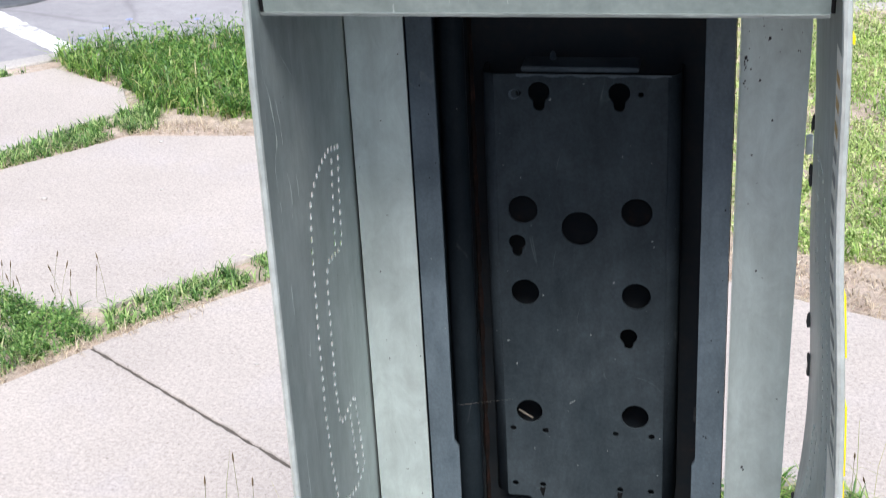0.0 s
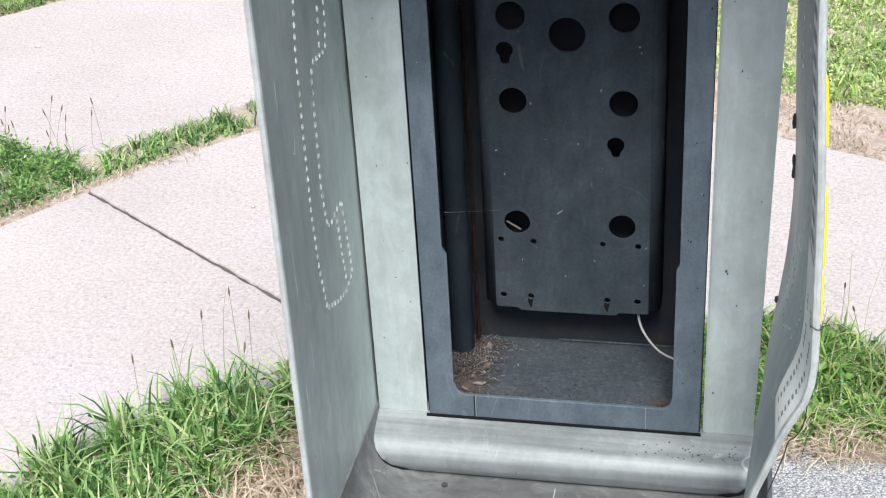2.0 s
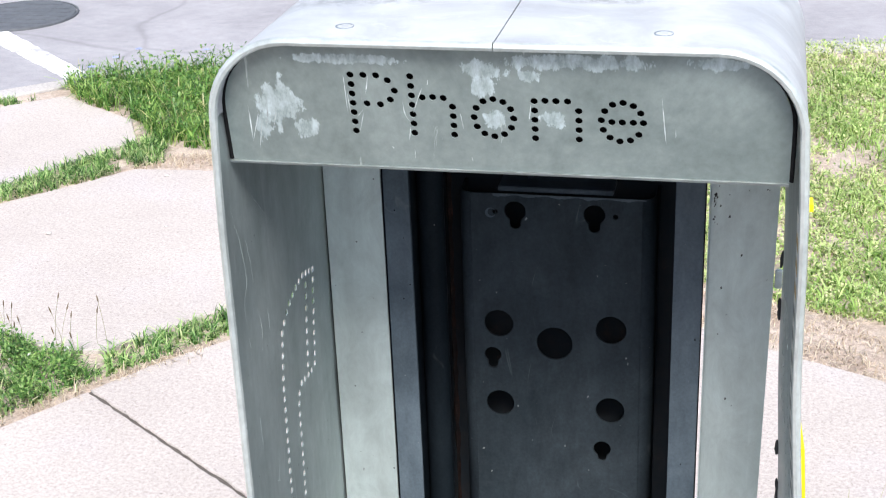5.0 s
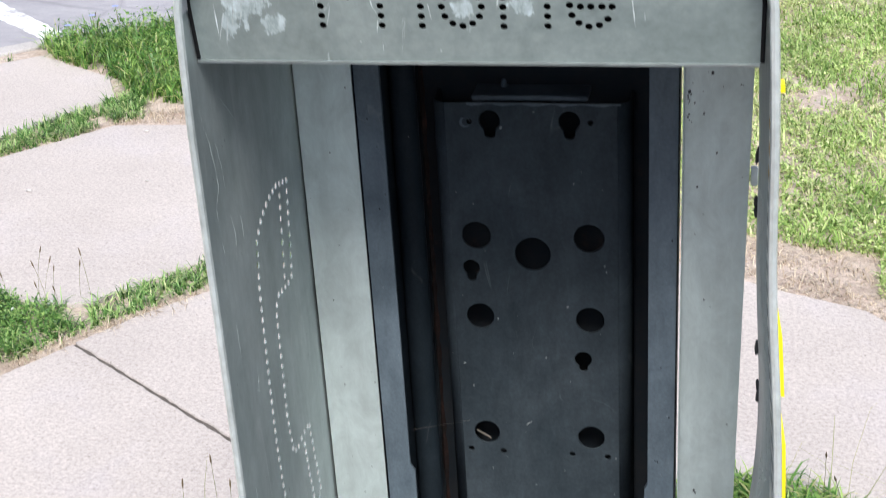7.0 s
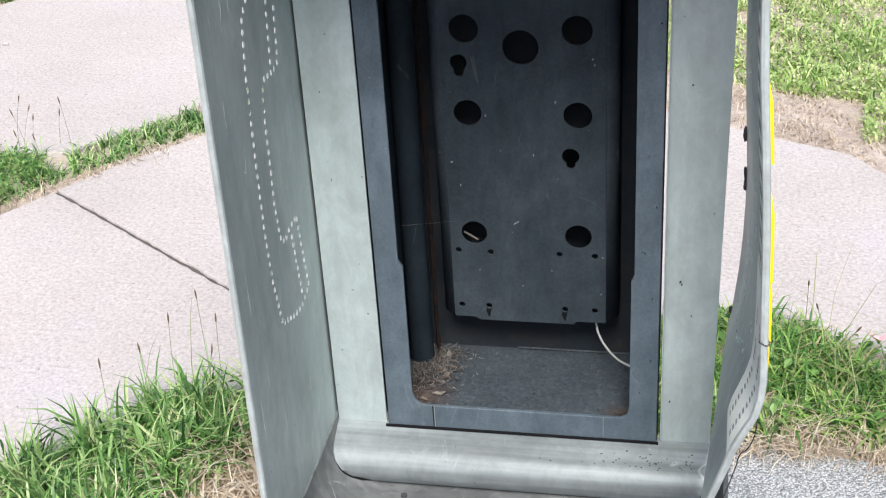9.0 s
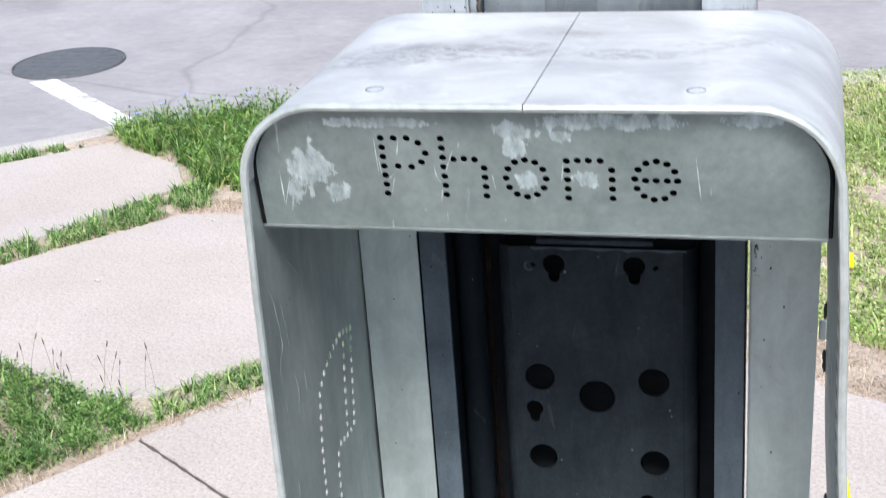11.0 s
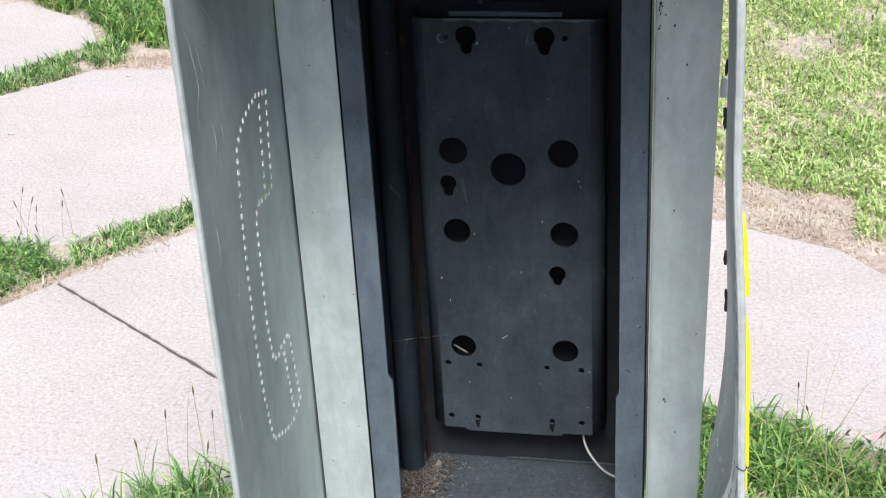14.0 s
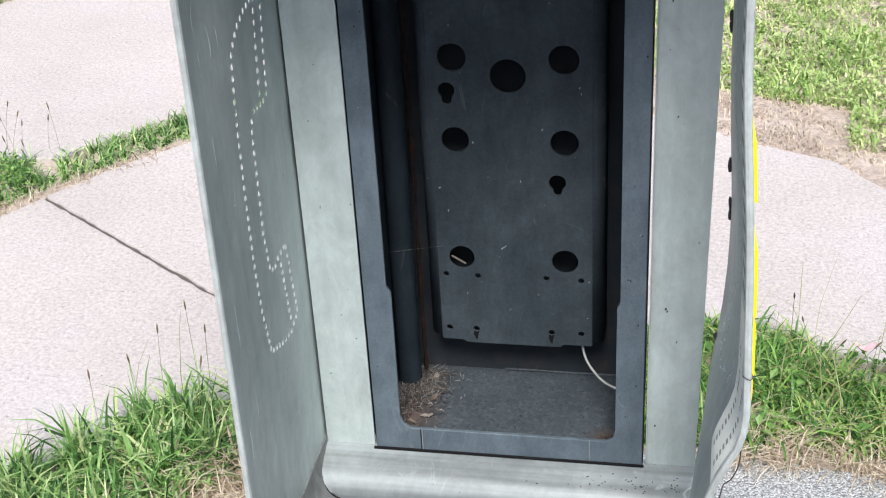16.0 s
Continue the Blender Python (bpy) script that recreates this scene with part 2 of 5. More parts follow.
def box_floor_paint():
    """Slate paint under dust, with pale rims of dried puddles, dark pits and rust in the corners."""
    m = Mat("dusty_box_floor", 0.65)
    m.b.inputs["Specular IOR Level"].default_value = 0.25
    base = m.mix(m.ramp(m.noise(16.0, 8.0, 0.7), (0.3, 0.0), (0.7, 1.0)), (0.028, 0.036, 0.044), (0.056, 0.068, 0.080))
    dust = m.ramp(m.noise(150.0, 8.0, 0.8), (0.50, 0.0), (0.66, 1.0))
    base = m.mix(m.mix(1.0, dust, (0.32, 0.32, 0.32), "MULTIPLY"), base, (0.185, 0.20, 0.22))
    rim = m.ramp(m.noise(42.0, 3.0, 0.55, None, 0.4), (0.475, 0.0), (0.5, 1.0), (0.525, 0.0))
    base = m.mix(m.mix(1.0, rim, (0.07, 0.07, 0.07), "MULTIPLY"), base, (0.24, 0.245, 0.25))
    pits = m.ramp(m.noise(210.0, 3.0, 0.6), (0.33, 1.0), (0.40, 0.0))
    base = m.mix(m.mix(1.0, pits, (0.7, 0.7, 0.7), "MULTIPLY"), base, (0.014, 0.014, 0.015))
    edge = m.noise(45.0, 7.0, 0.75)
    for x, y, w, d, k in ((0.125, -0.088, 0.030, 0.022, 0.9), (-0.125, -0.070, 0.040, 0.050, 0.8)):
        base = m.mix(m.spot((x, y, 0.0), (w, d, 0.0), edge, 2.4, k), base, m.mix(m.ramp(edge, (0.4, 0.0), (0.6, 1.0)), (0.022, 0.018, 0.017), (0.105, 0.070, 0.055)))
    m.color(base).bump(m.noise(150.0, 5.0), 0.3, 0.001)
    return m.m


SLATE_FLOOR = box_floor_paint()


def rust_metal():
    m = Mat("rusty_steel", 0.85)
    m.b.inputs["Specular IOR Level"].default_value = 0.1
    n = m.noise(45.0, 8.0, 0.75)
    m.color(m.ramp(n, (0.40, (0.012, 0.010, 0.010)), (0.57, (0.024, 0.014, 0.012)), (0.76, (0.095, 0.046, 0.036)))).bump(n, 0.7, 0.003)
    return m.m


RUST = rust_metal()


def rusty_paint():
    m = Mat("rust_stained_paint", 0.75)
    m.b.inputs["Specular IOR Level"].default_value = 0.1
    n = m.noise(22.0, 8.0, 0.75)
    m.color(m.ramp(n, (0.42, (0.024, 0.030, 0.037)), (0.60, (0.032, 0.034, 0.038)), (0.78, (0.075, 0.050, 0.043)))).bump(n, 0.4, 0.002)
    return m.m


RUSTY_BACK = rusty_paint()


def concrete(name, lo, hi, speck, scale=1.0):
    """Worn concrete: warm and lilac patches, fine sand, a few dark and pale grains."""
    m = Mat(name, 0.9)
    base = m.mix(m.ramp(m.noise(1.3, 6.0, 0.6), (0.3, 0.0), (0.7, 1.0)), lo, hi)
    lilac = m.ramp(m.noise(2.1, 5.0, 0.6, None, 0.4), (0.50, 0.0), (0.66, 1.0))
    base = m.mix(m.mix(1.0, lilac, (0.6, 0.6, 0.6), "MULTIPLY"), base, tuple(c * f for c, f in zip(hi, (0.93, 0.945, 1.02))))
    grit = m.noise(105.0 * scale, 8.0, 0.85)
    base = m.mix(speck, base, m.ramp(grit, (0.36, 0.45), (0.5, 1.0), (0.64, 1.42)), "MULTIPLY")
    base = m.mix(0.5, base, m.ramp(m.noise(34.0, 8.0, 0.8), (0.3, 0.84), (0.7, 1.14)), "MULTIPLY")
    stain = m.ramp(m.noise(5.0, 7.0, 0.7), (0.60, 0.0), (0.8, 1.0))
    base = m.mix(m.mix(1.0, stain, (0.2, 0.2, 0.2), "MULTIPLY"), base, (0.36, 0.30, 0.26))
    dark = m.ramp(m.noise(75.0 * scale, 3.0, 0.6), (0.29, 0.5), (0.36, 1.0))
    base = m.mix(0.8, base, dark, "MULTIPLY")
    m.color(base).bump(grit, 0.15, 0.002)
    return m.m


CONCRETE = concrete("worn_concrete", (0.39, 0.345, 0.327), (0.478, 0.426, 0.404), 0.62)
KERB = concrete("kerb_concrete", (0.40, 0.37, 0.36), (0.48, 0.45, 0.44), 0.5)


def aggregate():
    m = Mat("exposed_aggregate", 0.85)
    v = m.voronoi(250.0)
    tint = m.ramp(m.voronoi(250.0, out="Color"), (0.2, 0.55), (0.8, 1.25))
    base = m.mix(0.8, m.ramp(v, (0.1, 0.58), (0.5, 0.46), (0.8, 0.20)), tint, "MULTIPLY")
    base = m.mix(0.25, base, m.ramp(m.noise(40.0, 5.0), (0.3, 0.6), (0.7, 1.1)), "MULTIPLY")
    m.color(base).bump(m.ramp(v, (0.0, 1.0), (0.8, 0.0)), 0.9, 0.004)
    return m.m


AGGREGATE = aggregate()


def asphalt():
    m = Mat("bleached_asphalt", 0.85)
    grit = m.noise(160.0, 4.0, 0.8)
    base = m.mix(m.ramp(m.noise(0.8, 7.0, 0.65), (0.3, 0.0), (0.7, 1.0)), (0.245, 0.235, 0.258), (0.40, 0.385, 0.41))
    base = m.mix(0.5, base, m.ramp(m.noise(3.0, 9.0, 0.78, m.scaled(0.8, 1.0, 1.0), 0.4), (0.3, 0.88), (0.7, 1.09)), "MULTIPLY")
    base = m.mix(0.8, base, m.ramp(m.noise(18.0, 8.0, 0.8, m.scaled(0.7, 1.0, 1.0)), (0.3, 0.82), (0.7, 1.15)), "MULTIPLY")
    base = m.mix(0.6, base, m.ramp(grit, (0.25, 0.6), (0.75, 1.35)), "MULTIPLY")
    w = m.n.new("ShaderNodeVectorMath")
    w.operation = "ADD"
    q = m.n.new("ShaderNodeTexNoise")
    q.inputs["Scale"].default_value = 0.5
    q.inputs["Detail"].default_value = 3.5
    m.l.new(m.co, q.inputs["Vector"])
    m.l.new(m.co, w.inputs[0])
    m.l.new(q.outputs["Color"], w.inputs[1])
    crack = m.ramp(m.voronoi(0.30, "DISTANCE_TO_EDGE", w.outputs[0]), (0.0, 0.0), (0.007, 1.0))
    base = m.mix(0.2, base, crack, "MULTIPLY")
    m.color(base).bump(grit, 0.5, 0.004)
    return m.m


ASPHALT = asphalt()


def road_paint():
    m = Mat("worn_road_paint", 0.7)
    w = m.ramp(m.noise(9.0, 8.0, 0.75), (0.37, 0.0), (0.46, 1.0))
    m.color(m.mix(w, (0.36, 0.35, 0.37), (0.72, 0.72, 0.73))).bump(m.noise(160.0), 0.4, 0.003)
    return m.m


ROAD_PAINT = road_paint()


def cast_iron():
    m = Mat("worn_cast_iron", 0.6, 0.3)
    n = m.noise(20.0, 6.0, 0.7)
    m.color(m.ramp(n, (0.3, (0.10, 0.105, 0.115)), (0.7, (0.16, 0.165, 0.18)))).bump(n, 0.4, 0.003)
    return m.m


IRON = cast_iron()


def soil():
    m = Mat("dry_soil", 0.95)
    n = m.noise(9.0, 8.0, 0.7)
    g = m.noise(140.0, 5.0, 0.8)
    base = m.ramp(n, (0.3, (0.36, 0.275, 0.225)), (0.5, (0.50, 0.405, 0.345)), (0.7, (0.60, 0.51, 0.455)))
    base = m.mix(0.7, base, m.ramp(m.noise(48.0, 7.0, 0.8), (0.35, 0.55), (0.65, 1.3)), "MULTIPLY")
    m.color(m.mix(0.6, base, m.ramp(g, (0.25, 0.5), (0.75, 1.3)), "MULTIPLY")).bump(g, 0.8, 0.006)
    return m.m


SOIL = soil()


def leafy(name, *stops, patch=0.0):
    """Thin leaves: diffuse with light coming through them, each blade of its own tint."""
    m = Mat(name, 0.55)
    c = m.ramp(m.island(), *stops)
    c = m.mix(0.5, c, m.ramp(m.noise(3.5, 6.0, 0.7), (0.3, 0.5), (0.7, 1.4)), "MULTIPLY")
    if patch:
        dry = m.ramp(m.noise(1.7, 6.0, 0.65, None, 0.5), (0.46, 0.0), (0.60, 1.0))
        c = m.mix(m.mix(1.0, dry, (patch, patch, patch), "MULTIPLY"), c, (0.66, 0.64, 0.36))
    m.color(c)
    m.b.inputs["Roughness"].default_value = 0.42
    m.b.inputs["Specular IOR Level"].default_value = 0.5
    tr = m.n.new("ShaderNodeBsdfTranslucent")
    m.l.new(c, tr.inputs["Color"])
    mx = m.n.new("ShaderNodeMixShader")
    mx.inputs[0].default_value = 0.4
    m.l.new(m.b.outputs[0], mx.inputs[1])
    m.l.new(tr.outputs[0], mx.inputs[2])
    m.l.new(mx.outputs[0], m.n["Material Output"].inputs["Surface"])
    return m.m


GRASS = leafy("grass_blades", (0.0, (0.03, 0.085, 0.020)), (0.35, (0.14, 0.29, 0.07)), (0.75, (0.40, 0.58, 0.21)), (0.95, (0.58, 0.62, 0.32)))
ROUGH_GRASS = leafy("rough_grass_blades", (0.0, (0.035, 0.11, 0.025)), (0.45, (0.15, 0.31, 0.06)), (0.85, (0.37, 0.53, 0.14)), (0.97, (0.50, 0.44, 0.24)))
LAWN = leafy("lawn_leaves", (0.0, (0.16, 0.27, 0.06)), (0.35, (0.38, 0.52, 0.15)), (0.75, (0.62, 0.72, 0.33)), (0.95, (0.72, 0.66, 0.42)), patch=0.32)
STRAW = leafy("dry_straw", (0.0, (0.38, 0.29, 0.21)), (0.5, (0.62, 0.51, 0.39)), (1.0, (0.80, 0.71, 0.57)))
HERB = leafy("broad_leaves", (0.0, (0.04, 0.11, 0.02)), (0.5, (0.12, 0.25, 0.055)), (1.0, (0.30, 0.44, 0.13)))
HERB_SUN = leafy("bright_broad_leaves", (0.0, (0.13, 0.24, 0.05)), (0.5, (0.33, 0.48, 0.13)), (1.0, (0.57, 0.68, 0.28)))
SEED = leafy("seed_heads", (0.0, (0.15, 0.10, 0.06)), (1.0, (0.32, 0.24, 0.15)))
STEM = leafy("weed_stems", (0.0, (0.20, 0.24, 0.09)), (1.0, (0.40, 0.36, 0.19)))
CHICORY = leafy("chicory_petals", (0.0, (0.30, 0.36, 0.72)), (1.0, (0.45, 0.50, 0.85)))
CLOVER = leafy("clover_heads", (0.0, (0.55, 0.58, 0.50)), (1.0, (0.72, 0.74, 0.66)))


def plain(name, color, rough=0.6, vary=0.15, shine=0.3):
    m = Mat(name, rough)
    m.b.inputs["Specular IOR Level"].default_value = shine
    lo = tuple(c * (1 - vary) for c in color)
    hi = tuple(min(1.0, c * (1 + vary)) for c in color)
    m.color(m.mix(m.noise(30.0, 6.0, 0.7), lo, hi))
    return m.m


PAPER = plain("aged_label_paper", (0.80, 0.82, 0.76))
INK = plain("faded_label_ink", (0.27, 0.29, 0.28))
OCHRE = plain("ochre_label_print", (0.50, 0.36, 0.16))
YELLOW = plain("yellow_vinyl", (0.85, 0.66, 0.01), 0.4, 0.06)
CABLE_WHITE = plain("white_cable", (0.45, 0.45, 0.43), 0.6)
CABLE_BLACK = plain("black_wire", (0.03, 0.03, 0.03), 0.5)
# black for grime marks, and for shade painted into gaps
GRIME_AND_SHADE = plain("black_grime_and_gap_shade", (0.011, 0.011, 0.012), 0.9, 0.4, 0.06)
BURNT = plain("torn_sealant", (0.05, 0.05, 0.052), 0.8, 0.3)
JOINT = plain("joint_dirt", (0.105, 0.092, 0.085), 0.95, 0.5, 0.1)
LITTER = plain("dead_leaf", (0.13, 0.102, 0.085), 0.9, 0.5)
WEB = plain("dusty_web", (0.20, 0.175, 0.155), 0.95, 0.3)
def old_paint():
    m = Mat("old_pale_paint", 0.6)
    n = m.noise(55.0, 8.0, 0.75, m.scaled(1.0, 1.0, 0.4), 0.8)
    m.color(m.ramp(n, (0.40, (0.29, 0.32, 0.315)), (0.5, (0.44, 0.48, 0.485)), (0.60, (0.60, 0.65, 0.66))))
    return m.m


FLAKE = old_paint()
STAIN = plain("dull_drip_stain", (0.021, 0.022, 0.023), 0.8, 0.5)
CHIP = plain("bare_chip", (0.22, 0.23, 0.23), 0.7, 0.4)
WELD = plain("weathered_weld", (0.085, 0.075, 0.066), 0.8, 0.5)
FIBRE = leafy("box_litter_fibres", (0.0, (0.040, 0.032, 0.029)), (0.5, (0.14, 0.118, 0.105)), (0.8, (0.30, 0.27, 0.25)), (1.0, (0.50, 0.47, 0.44)))
PINK = plain("pink_wrapper", (0.75, 0.42, 0.46), 0.5, 0.3)


# ---- mesh helpers ----
def link(name, mesh, material, parent=None, label=""):
    if material:
        mesh.materials.append(material)
    ob = new(name, mesh)
    if parent:
        ob.parent = parent
    return tagged(ob, label)


def part(name, bm, material, parent=None, label="", smooth=True):
    mesh = bpy.data.meshes.new(name)
    bmesh.ops.recalc_face_normals(bm, faces=bm.faces)
    bm.to_mesh(mesh)
    bm.free()
    if smooth:
        mesh.shade_smooth()
        mesh.set_sharp_from_angle(angle=radians(35))
    return link(name, mesh, material, parent, label)


def box(x0, x1, y0, y1, z0, z1, bevel=0.0, bm=None):
    bm = bm or bmesh.new()
    got = bmesh.ops.create_cube(bm, size=1.0, matrix=Matrix.LocRotScale(
        ((x0 + x1) / 2, (y0 + y1) / 2, (z0 + z1) / 2), None, (x1 - x0, y1 - y0, z1 - z0)))
    if bevel:
        edges = {e for v in got["verts"] for e in v.link_edges}
        bmesh.ops.bevel(bm, geom=list(edges), offset=bevel, segments=2, affect="EDGES")
    return bm


def cut_sheet(outer, holes, thick, bevel=0.0):
    """A flat sheet in x and y with holes through it, thick in z, about z = 0."""
    cu = bpy.data.curves.new("outline", "CURVE")
    cu.dimensions, cu.fill_mode = "2D", "BOTH"
    cu.extrude, cu.bevel_depth, cu.bevel_resolution = thick / 2 - bevel, bevel, 1
    cu.offset = -bevel
    for loop in [outer] + holes:
        sp = cu.splines.new("POLY")
        sp.points.add(len(loop) - 1)
        for p, (x, y) in zip(sp.points, loop):
            p.co = (x, y, 0, 1)
        sp.use_cyclic_u = True
    ob = bpy.data.objects.new("outline", cu)
    mesh = bpy.data.meshes.new_from_object(ob)
    bpy.data.objects.remove(ob)
    bpy.data.curves.remove(cu)
    bm = bmesh.new()
    bm.from_mesh(mesh)
    bpy.data.meshes.remove(mesh)
    bmesh.ops.remove_doubles(bm, verts=bm.verts, dist=1e-6)
    return bm


def disc(x, y, r, n=24):
    return [(x + r * math.cos(2 * math.pi * k / n), y + r * math.sin(2 * math.pi * k / n)) for k in range(n)]


def keyhole(x, y, r, w, drop):
    """A round hole with a slot of half width w that hangs down from it."""
    a0 = math.asin(w / r)
    arc = [(x + r * math.sin(a), y - r * math.cos(a)) for a in np.linspace(a0, 2 * math.pi - a0, 20)]
    low = y - r - drop
    foot = [(x + w * math.cos(a), low - w * math.sin(a) * 0.8) for a in np.linspace(math.pi, 0, 7)]
    return arc + foot


def round_rect(x0, x1, y0, y1, r, n=5):
    pts = []
    for cx, cy, a in ((x1 - r, y0 + r, -90), (x1 - r, y1 - r, 0), (x0 + r, y1 - r, 90), (x0 + r, y0 + r, 180)):
        pts += [(cx + r * math.cos(radians(a + 90 * k / n)), cy + r * math.sin(radians(a + 90 * k / n))) for k in range(n + 1)]
    return pts


def upright(bm, y):
    """Turns a sheet drawn in x and y to stand up, facing -y, at depth y."""
    bmesh.ops.transform(bm, matrix=pose(0, y, 0, 90, 0, 0), verts=bm.verts)
    return bm


def sweep(points, radius, sides=8, bm=None, taper=None):
    """A round bar along points."""
    bm = bm or bmesh.new()
    rings = []
    pts = [Vector(p) for p in points]
    a = None
    for k, p in enumerate(pts):
        d = (pts[min(k + 1, len(pts) - 1)] - pts[max(k - 1, 0)]).normalized()
        a = (a - d * a.dot(d)).normalized() if a else d.orthogonal().normalized()
        b = d.cross(a)
        r = radius * (taper[k] if taper else 1.0)
        rings.append([bm.verts.new(p + r * (a * math.cos(2 * math.pi * i / sides) + b * math.sin(2 * math.pi * i / sides))) for i in range(sides)])
    for r0, r1 in zip(rings, rings[1:]):
        for i in range(sides):
            bm.faces.new((r0[i], r0[(i + 1) % sides], r1[(i + 1) % sides], r1[i]))
    bm.faces.new(rings[0][::-1])
    bm.faces.new(rings[-1])
    return bm


def smooth_line(points, n=8):
    """Catmull-Rom through points."""
    p = [Vector(q) for q in points]
    p = [2 * p[0] - p[1]] + p + [2 * p[-1] - p[-2]]
    out = []
    for a, b, c, d in zip(p, p[1:], p[2:], p[3:]):
        for k in range(n):
            t = k / n
            out.append(0.5 * (2 * b + (c - a) * t + (2 * a - 5 * b + 4 * c - d) * t * t + (3 * b - a - 3 * c + d) * t ** 3))
    return out + [p[-2]]


def prism(profile, x0, x1, bm=None):
    """A profile in (y, z) drawn out along x."""
    bm = bm or bmesh.new()
    a = [bm.verts.new((x0, y, z)) for y, z in profile]
    b = [bm.verts.new((x1, y, z)) for y, z in profile]
    n = len(profile)
    for i in range(n):
        bm.faces.new((a[i], a[(i + 1) % n], b[(i + 1) % n], b[i]))
    bm.faces.new(a[::-1])
    bm.faces.new(b)
    return bm


def bent_sheet(path, y0, y1, thick):
    """A sheet bent along a line in (x, z), between two depths; path lies on its middle."""
    bm = bmesh.new()
    p = [Vector((x, z)) for x, z in path]
    sides = []
    for k, q in enumerate(p):
        d = (p[min(k + 1, len(p) - 1)] - p[max(k - 1, 0)]).normalized()
        n = Vector((-d.y, d.x)) * thick / 2
        sides.append([bm.verts.new((q.x + s * n.x, y, q.y + s * n.y)) for s, y in ((1, y0), (1, y1), (-1, y1), (-1, y0))])
    for a, b in zip(sides, sides[1:]):
        for i in range(4):
            bm.faces.new((a[i], a[(i + 1) % 4], b[(i + 1) % 4], b[i]))
    bm.faces.new(sides[0][::-1])
    bm.faces.new(sides[-1])
    return bm


def empty(name, label, category, at=(0, 0, 0), group="", kind=""):
    ob = new(name)
    ob.location = at
    return tagged(ob, label, category, group, kind)


# ---- ground, street and pavement ----
def slab_mesh(outline, top, thick, bevel=0.006):
    bm = cut_sheet(outline, [], thick, bevel)
    bmesh.ops.transform(bm, matrix=Matrix.Translation((0, 0, top - thick / 2)), verts=bm.verts)
    return bm


def ragged(points, amount, step=0.05, seed=1):
    """An outline with slightly broken edges."""
    rnd = random.Random(seed)
    out = []
    for (x0, y0), (x1, y1) in zip(points, points[1:] + points[:1]):
        n = max(1, int(math.hypot(x1 - x0, y1 - y0) / step))
        for k in range(n):
            t = k / n
            a = amount if k else 0.0
            out.append((x0 + (x1 - x0) * t + rnd.uniform(-a, a), y0 + (y1 - y0) * t + rnd.uniform(-a, a)))
    return out


ground_bm = bmesh.new()
bmesh.ops.create_grid(ground_bm, x_segments=4, y_segments=4, size=300)
bmesh.ops.translate(ground_bm, verts=ground_bm.verts, vec=(0, 0, -0.09))
tagged(part("ground", ground_bm, SOIL, smooth=False), "bare dry soil under the verge", "ground", kind="structure")

KERB_LINE = [(-9.0, -0.9), (-3.42, 3.83), (-3.29, 3.93), (-2.82, 4.31), (-1.93, 4.62), (0.5, 5.14), (8.0, 6.9)]
road = part("road", slab_mesh([(-9.0, -0.9), (-3.42, 3.83), (-3.29, 3.93), (-2.82, 4.31), (-1.93, 4.62), (0.5, 5.14), (8.0, 6.9), (60, 18), (60, 80), (-90, 80), (-90, -60)], -0.05, 0.03, 0.0), ASPHALT, smooth=False)
tagged(road, "bleached grey asphalt street with fine cracks", "road", kind="structure")
verge = part("verge", slab_mesh([(-8.95, -0.95), (-3.40, 3.78), (-2.80, 4.26), (-1.92, 4.57), (0.5, 5.09), (8.0, 6.85), (30, 6.0), (30, -20), (-30, -20)], -0.014, 0.06, 0.0), SOIL, smooth=False)
tagged(verge, "dry brown earth verge between pavement and street", "verge", kind="structure")

kerb = empty("kerb", "low worn concrete kerb along the street", "kerb", kind="structure")
for (xa, ya), (xb, yb) in zip(KERB_LINE, KERB_LINE[1:]):
    d = Vector((xb - xa, yb - ya)).normalized()
    n = Vector((d.y, -d.x)) * 0.11
    g = d * 0.004
    part("kerb_stone", slab_mesh([(xa + g.x, ya + g.y), (xa + n.x + g.x, ya + n.y + g.y), (xb + n.x - g.x, yb + n.y - g.y), (xb - g.x, yb - g.y)], -0.002, 0.085, 0.008), KERB, kerb, smooth=False)

